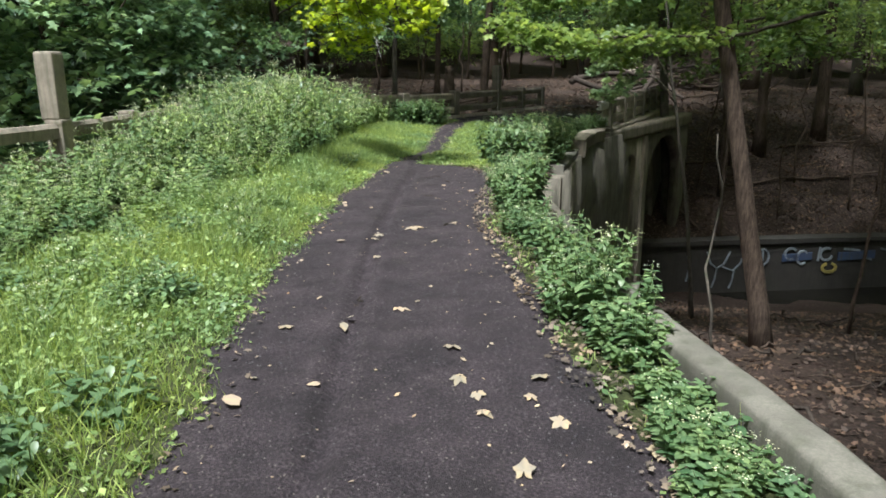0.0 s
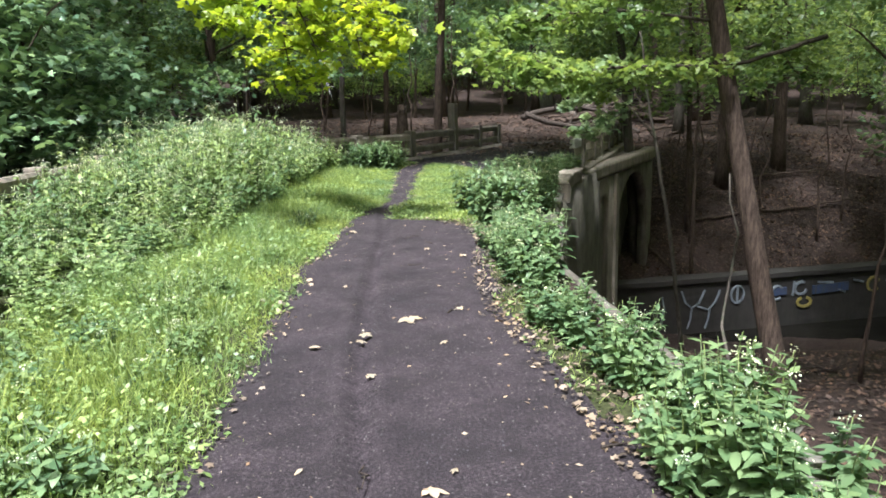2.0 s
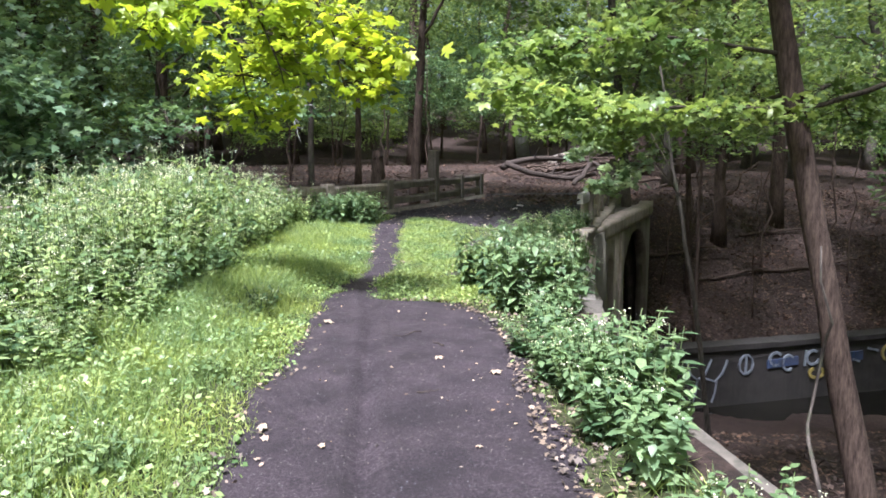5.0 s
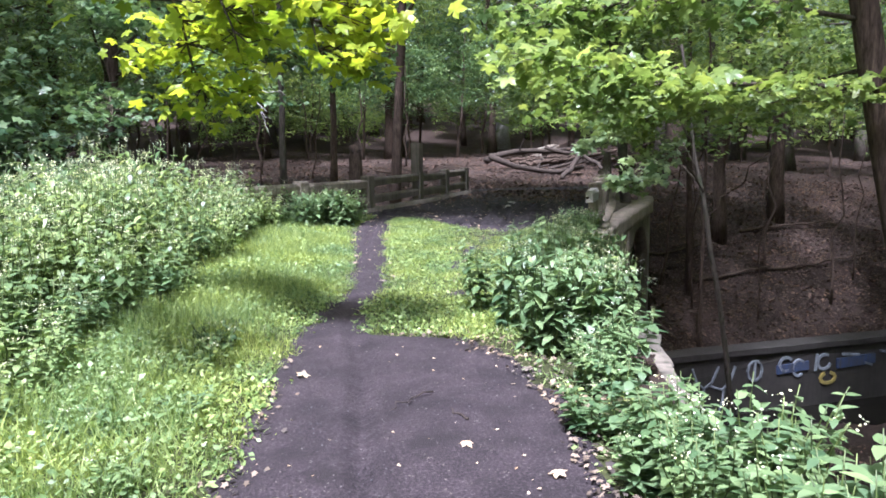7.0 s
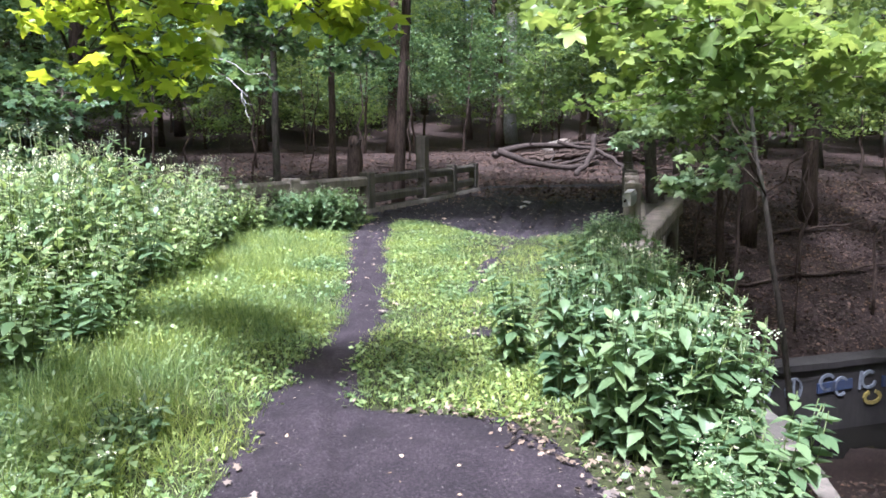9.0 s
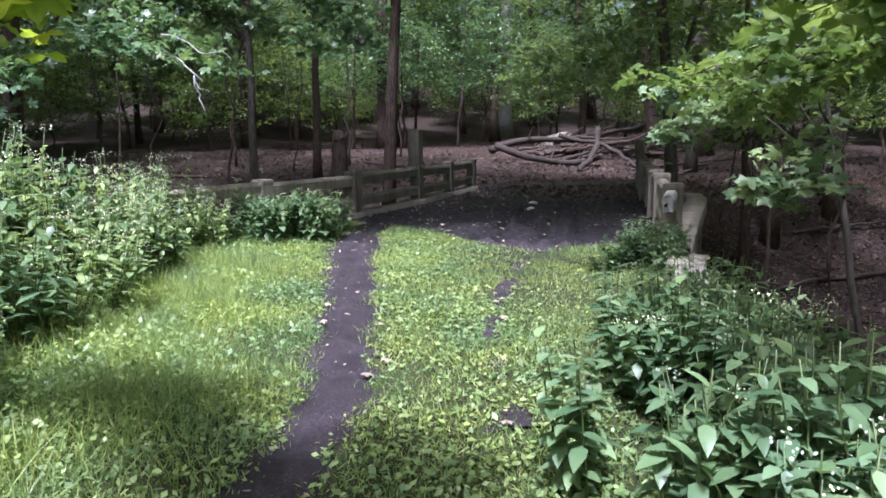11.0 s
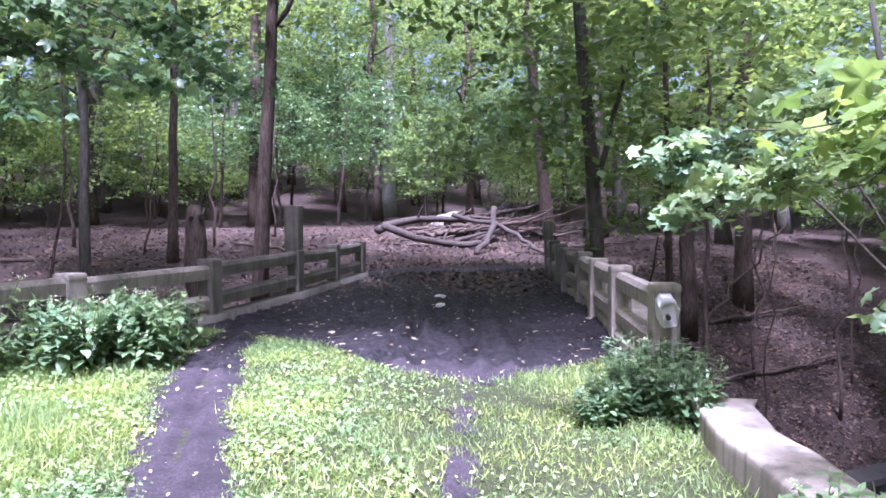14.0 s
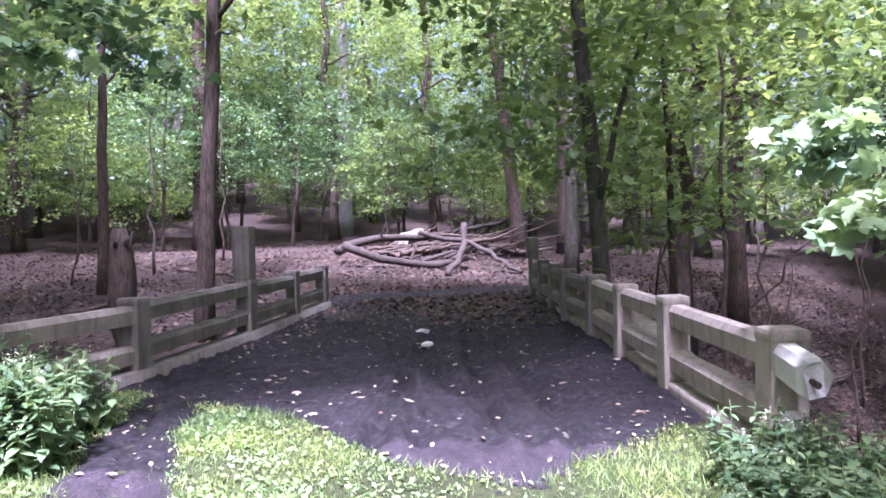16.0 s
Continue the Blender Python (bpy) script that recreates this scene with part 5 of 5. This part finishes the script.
SHRUBS = [herb_proto("leafy_weed", 0.8, 0.5, 14, 9, 0.085, MAT_SHRUB, 111, "dark green leafy weed clump by the kerb", "weeds by the kerb", 3),
          herb_proto("leafy_weed", 0.8, 0.5, 15, 9, 0.075, MAT_SHRUB, 112, "bushy green weed clump by the kerb", "weeds by the kerb", 5),
          herb_proto("leafy_weed", 0.8, 0.42, 11, 7, 0.105, MAT_SHRUB, 113, "broad-leaved green weed clump by the kerb", "weeds by the kerb", 0)]


def sow(protos, spots):
    """Sets one clump at each place; the first of each kind is the original."""
    rr = random.Random(len(spots))
    used = set()
    for x, y, s in spots:
        p = rr.choice(protos)
        z = float(deck(x, y)) - 0.02
        m = pose(x, y, z, rr.uniform(-6, 6), rr.uniform(-6, 6), rr.uniform(0, 360))
        if p.name in used:
            ob = copy_thing(p, m)
        else:
            used.add(p.name)
            ob = p
            ob.matrix_world = m
        w = rr.uniform(0.9, 1.15) * (0.55 + 0.45 * s)
        ob.scale = (w, w, s)


rh = random.Random(17)
HERB_EDGE = ([-2, 5.4, 8, 10.5, 14, 17, 19.8, 21.5, 22.7, 23.6], [-3.1, -2.95, -2.9, -2.75, -2.35, -2.15, -1.95, -1.5, -0.9, -0.2])
HERB_HIGH = ([-2, 3, 6, 9, 12, 15, 18, 21, 23.5], [0.4, 0.42, 0.46, 0.6, 0.95, 1.4, 1.55, 1.2, 0.75])
spots, tries = [], 0
while len(spots) < 298 and tries < 20000:
    tries += 1
    y = rh.uniform(-1.0, 23.6)
    e = float(np.interp(y, *HERB_EDGE))
    x = rh.uniform(float(xl(y)) + 0.15, e)
    if any((x - a) ** 2 + (y - b) ** 2 < 0.30 ** 2 for a, b, _ in spots):
        continue
    d = e - x
    h = float(np.interp(y, *HERB_HIGH)) * (0.6 + 0.4 * min(1, d / 0.9)) * rh.uniform(0.85, 1.12)
    spots.append((x, y, h))
sow(HERBS, spots)

spots = []
for cx, cy, sx, sy, n, h in ((1.02, 4.7, 0.12, 0.3, 9, 0.62), (1.12, 3.0, 0.08, 0.45, 16, 0.25), (1.02, 3.8, 0.07, 0.2, 6, 0.4), (1.05, 5.8, 0.12, 0.3, 4, 0.5), (0.95, 7.0, 0.12, 0.35, 4, 0.5), (0.98, 8.7, 0.2, 0.6, 14, 0.7), (0.95, 9.9, 0.2, 0.3, 5, 0.5),
                             (1.3, 12.3, 0.2, 0.5, 24, 1.0), (1.9, 13.5, 0.16, 0.4, 14, 0.85), (1.8, 14.4, 0.18, 0.35, 14, 0.88), (2.3, 14.9, 0.14, 0.3, 9, 0.85), (1.35, 11.3, 0.12, 0.35, 7, 0.6), (3.4, 18.5, 0.28, 0.3, 11, 0.62), (3.9, 18.9, 0.2, 0.2, 5, 0.6),
                             (1.2, 10.9, 0.1, 0.5, 5, 0.35), (1.12, 6.3, 0.08, 0.9, 3, 0.3), (2.6, 15.6, 0.08, 0.3, 3, 0.45)):
    for _ in range(n):
        x, y = rh.gauss(cx, sx), rh.gauss(cy, sy)
        if bare(x, y) > -0.05 and x < float(xr(y)):
            continue
        x = min(x, float(xr(y)) - 0.04)
        spots.append((x, y, h * rh.uniform(0.75, 1.2)))
sow(SHRUBS, spots)
low = []
for _ in range(95):
    y = rh.uniform(0.5, 12.5)
    x = rh.uniform(float(np.interp(y, *HERB_EDGE)) - 0.1, float(np.interp(y, *PATH_L)) - 0.35)
    low.append((x, y, rh.uniform(0.4, 0.85)))
sow([herb_proto("low_weed", 0.42, 0.42, 12, 5, 0.06, MAT_HERB, 131, "low leafy green weed growing in the grass", "low weeds in the grass", 2),
     herb_proto("low_weed", 0.36, 0.46, 12, 5, 0.075, MAT_SHRUB, 132, "low broad-leaved weed growing in the grass", "low weeds in the grass", 0)], low)
spots = [(rh.gauss(-0.6, 0.5), rh.gauss(22.0, 0.5), 0.95 * rh.uniform(0.8, 1.15)) for _ in range(30)]
sow([herb_proto("bushy_weed", 0.8, 0.55, 13, 8, 0.11, MAT_SHRUB, 121, "bluish green bushy weed under the railing", "weeds under the railing", 2)], [s for s in spots if s[0] > xl(s[1]) + 0.1 and bare(s[0], s[1]) < -0.1])


# ---------------------------------------------------------------- grass, ground cover and litter
def green_spots(n, rng):
    """Random places on the verges, kept off the bare path."""
    y = rng.uniform(-6.0, 24.0, n)
    x = rng.uniform(-4.2, 4.4, n)
    edge = np.interp(y, *HERB_EDGE) - 0.5
    b = bare(x, y)
    ok = (x > edge) & (x > xl(y) + 0.05) & (x < xr(y) - 0.1) & ((b < 0) | (rng.uniform(0, 1, n) < 0.35 * np.clip(1 - b / 0.14, 0, 1) ** 2))
    bald = (x > 0.3) & (y < 12.2) & (rng.uniform(0, 1, n) < 0.86)
    ok &= ~bald
    return x[ok], y[ok], b[ok]


gx, gy, gb = green_spots(600000, RNG)
thin = RNG.uniform(0, 1, len(gx)) < np.where((gx > -0.3) & (gy > 12), np.clip(0.55 + 0.5 * wave(gx, gy, 1.9, 8), 0.12, 1), np.clip(0.85 + 0.3 * wave(gx, gy, 1.4, 6), 0.4, 1))
gx, gy, gb = gx[thin], gy[thin], gb[thin]
height_here = 0.04 + 0.15 * np.clip(-gb / 0.9, 0, 1) + 0.07 * wave(gx, gy, 2.3) * np.clip(-gb / 0.5, 0, 1)
height_here = np.where((gx > -0.3) & (gy > 12), 0.055 + 0.03 * wave(gx, gy, 2.3), height_here)
n = len(gx)
rot = turns(n, 0.5, RNG)
tv, tf = blade_shape()
wid, hgt = RNG.uniform(0.004, 0.008, n), np.maximum(0.025, height_here * RNG.uniform(0.5, 1.7, n))
bl = tv[None] * np.stack([wid, hgt * 0.8, hgt], 1)[:, None]
v = np.einsum("nij,nkj->nki", rot, bl) + np.stack([gx, gy, deck(gx, gy) - 0.005], 1)[:, None]
f = tf[None] + (np.arange(n) * len(tv))[:, None, None]
tagged(new("grass", fast_mesh("grass", v.reshape(-1, 3), f.reshape(-1, 4), MAT_GRASS)), "uneven yellow-green grass of the path's verges", "grass", kind="stuff")

gx, gy, gb = green_spots(330000, RNG)
middle = (gx > -0.3) & (gy > 12)
keep = (wave(gx, gy, 1.7, 5) + RNG.normal(0, 0.5, len(gx)) > -0.1) & (~middle | (RNG.uniform(0, 1, len(gx)) < np.where(gx < 1.3, 0.85, 0.3)))
gx, gy, gb = gx[keep], gy[keep], gb[keep]
n = len(gx)
top = 0.03 + 0.17 * np.clip(-gb / 0.9, 0, 1) * (gx < 0) * (0.8 + 0.5 * wave(gx, gy, 1.9, 3))
z = deck(gx, gy) + top * RNG.uniform(0.15, 1.1, n) + 0.01
v, f = scatter(SIMPLE, turns(n, 0.45, RNG), RNG.uniform(0.022, 0.062, n) * np.where((gx > -0.3) & (gy > 12), np.where(np.abs(gx - 0.75 - 0.1 * (gy - 15)) < 0.75, 1.0, 0.75), 1.0), np.stack([gx, gy, z], 1))
tagged(new("ground_cover", fast_mesh("ground_cover", v, f, MAT_CLOVER)), "low leafy ground cover mixed into the grass", "ground cover", kind="stuff")

n = 90000
lx, ly = RNG.normal(5, 11, n), RNG.normal(36, 9, n)
lx[:14000], ly[:14000] = 1.5 + np.abs(RNG.normal(0, 6, 14000)), RNG.uniform(0, 24, 14000)
lx[14000:40000], ly[14000:40000] = RNG.uniform(5, 22, 26000), RNG.uniform(25, 35, 26000)
on_deck = (lx > xl(ly) - 0.2) & (lx < xr(ly) + 0.35) & (ly < 32)
ok = np.where(on_deck, (RNG.uniform(0, 1, n) < np.clip((ly - 25.5) / 5, 0, 1)) & (lx > xl(ly) + 0.3) & (lx < xr(ly) - 0.3), terrain(lx, ly) > -5.8)
lx, ly, on_deck = lx[ok], ly[ok], on_deck[ok]
n = len(lx)
v, f = scatter(LOBED, turns(n, 0.35, RNG), RNG.uniform(0.05, 0.13, n), np.stack([lx, ly, np.where(on_deck, deck(lx, ly) + 0.045, terrain(lx, ly) + 0.02)], 1))
tagged(new("leaf_litter", fast_mesh("leaf_litter", v, f, MAT_DRY_BROWN)), "brown fallen leaves covering the woodland floor", "leaf litter", kind="stuff")

n = 9000
lx, ly = RNG.uniform(-1.6, 10, n), RNG.uniform(1, 33, n)
side_bias = np.where(lx > 0.2, 1.0, 0.55)
ok = (lx > xl(ly) + 0.1) & (lx < xr(ly) - 0.1) & (bare(lx, ly) > -0.1) & ((ly > 27) | (bare(lx, ly) < 0.32) | (RNG.uniform(0, 1, n) < 0.6)) & (RNG.uniform(0, 1, n) < side_bias)
lx, ly = lx[ok], ly[ok]
n = len(lx)
v, f = scatter(SIMPLE, turns(n, 0.25, RNG), RNG.uniform(0.010, 0.04, n) * np.where(ly > 19, 1.7, 1.0), np.stack([lx, ly, deck(lx, ly) + 0.036], 1))
tagged(new("path_litter", fast_mesh("path_litter", v, f, MAT_DRY)), "small dry leaf scraps and chips on the path", "leaf litter", kind="stuff")

n = 26000
ly = 1.2 + 11.3 * RNG.uniform(0, 1, n) ** 1.6
lx = RNG.uniform(-1.6, 1.2, n)
ok = (bare(lx, ly) > -0.03) & (lx < xr(ly) - 0.05)
lx, ly = lx[ok], ly[ok]
n = len(lx)
GRIT = (np.array([(1, 0, 0), (0, 1, 0), (-1, 0, 0), (0, -0.8, 0), (0.1, 0, 0.6), (0, 0.1, -0.6)], float), np.array([(0, 1, 4), (1, 2, 4), (2, 3, 4), (3, 0, 4), (1, 0, 5), (2, 1, 5), (3, 2, 5), (0, 3, 5)]))
gz_ = deck(lx, ly) + 0.004 + 0.024 * np.clip(bare(lx, ly) / 0.2, 0, 1) + ruts(lx, ly) * np.clip(bare(lx, ly) / 0.35, 0.03, 1)
v, f = scatter(GRIT, turns(n, 0.5, RNG), 0.002 + 0.007 * RNG.uniform(0, 1, n) ** 2.5, np.stack([lx, ly, gz_], 1))
tagged(new("path_grit", fast_mesh("path_grit", v, f, MAT_GRIT)), "loose grey cinder grit on the path", "gravel", kind="stuff")

n = 2000
ly = RNG.uniform(1.5, 12.5, n)
lx = np.where(RNG.uniform(0, 1, n) < 0.9, np.interp(ly, *PATH_R) + np.abs(RNG.normal(0, 0.28, n)) - 0.12, np.interp(ly, *PATH_L) + RNG.normal(0.05, 0.08, n))
ok = lx < xr(ly) - 0.05
lx, ly = lx[ok], ly[ok]
n = len(lx)
v, f = scatter(LOBED, turns(n, 0.35, RNG), RNG.uniform(0.015, 0.055, n), np.stack([lx, ly, deck(lx, ly) + 0.036], 1))
tagged(new("edge_litter", fast_mesh("edge_litter", v, f, MAT_EDGE)), "brown and tan leaf scraps along the path's edges", "leaf litter", kind="stuff")

rf = random.Random(23)
LEAF_MESHES = [fast_mesh("fallen_leaf", MAPLE[0] * [1, 1, 0.5], MAPLE[1], MAT_DRY), fast_mesh("fallen_leaf", MAPLE[0] * [0.75, 1.1, 0.9], MAPLE[1], MAT_DRY), fast_mesh("fallen_leaf", OVATE[0] * [1.1, 1, 0.4], OVATE[1], MAT_DRY)]


def fallen_leaf(x, y, s):
    ob = new("fallen_leaf", rf.choice(LEAF_MESHES))
    ob.matrix_world = pose(x, y, float(deck(x, y)) + 0.045, rf.uniform(-14, 14), rf.uniform(-14, 14), rf.uniform(0, 360)) @ Matrix.Scale(s, 4)
    return tagged(ob, "dry pale brown fallen leaf lying on the path", "leaf", "fallen leaves on the path")


for x, y, s in ((0.04, 3.99, 0.14), (-0.31, 4.7, 0.13), (0.09, 3.55, 0.13), (0.17, 3.35, 0.09), (0.2, 3.15, 0.08), (0.55, 3.05, 0.11), (0.52, 3.55, 0.12), (0.32, 2.6, 0.13), (-1.08, 3.3, 0.14), (-0.97, 3.2, 0.12), (-0.3, 7.27, 0.2), (-0.6, 4.5, 0.09)):
    fallen_leaf(x, y, s)
count = 0
while count < 130:
    y = rf.uniform(2.2, 30)
    x = rf.uniform(-1.4, 8)
    if bare(x, y) < -0.12 or not xl(y) + 0.2 < x < xr(y) - 0.25 or (y < 12 and x < 0.3 and rf.random() < 0.45):
        continue
    fallen_leaf(x, y, rf.uniform(0.05, 0.115))
    count += 1
for k in range(22):
    y = rf.uniform(3, 27)
    x = rf.uniform(-1.2, 1.0) if y < 12 else rf.uniform(0.5, 4)
    if bare(x, y) > 0:
        a, ln = rf.uniform(0, 6.28), rf.uniform(0.12, 0.5)
        z = float(deck(x, y)) + 0.04
        stick("twig_on_path", (x, y, z), (x + ln * math.cos(a), y + ln * math.sin(a), z + 0.01), rf.uniform(0.004, 0.009), "thin dry twig lying on the path", k, MAT_DEADWOOD, "twig")
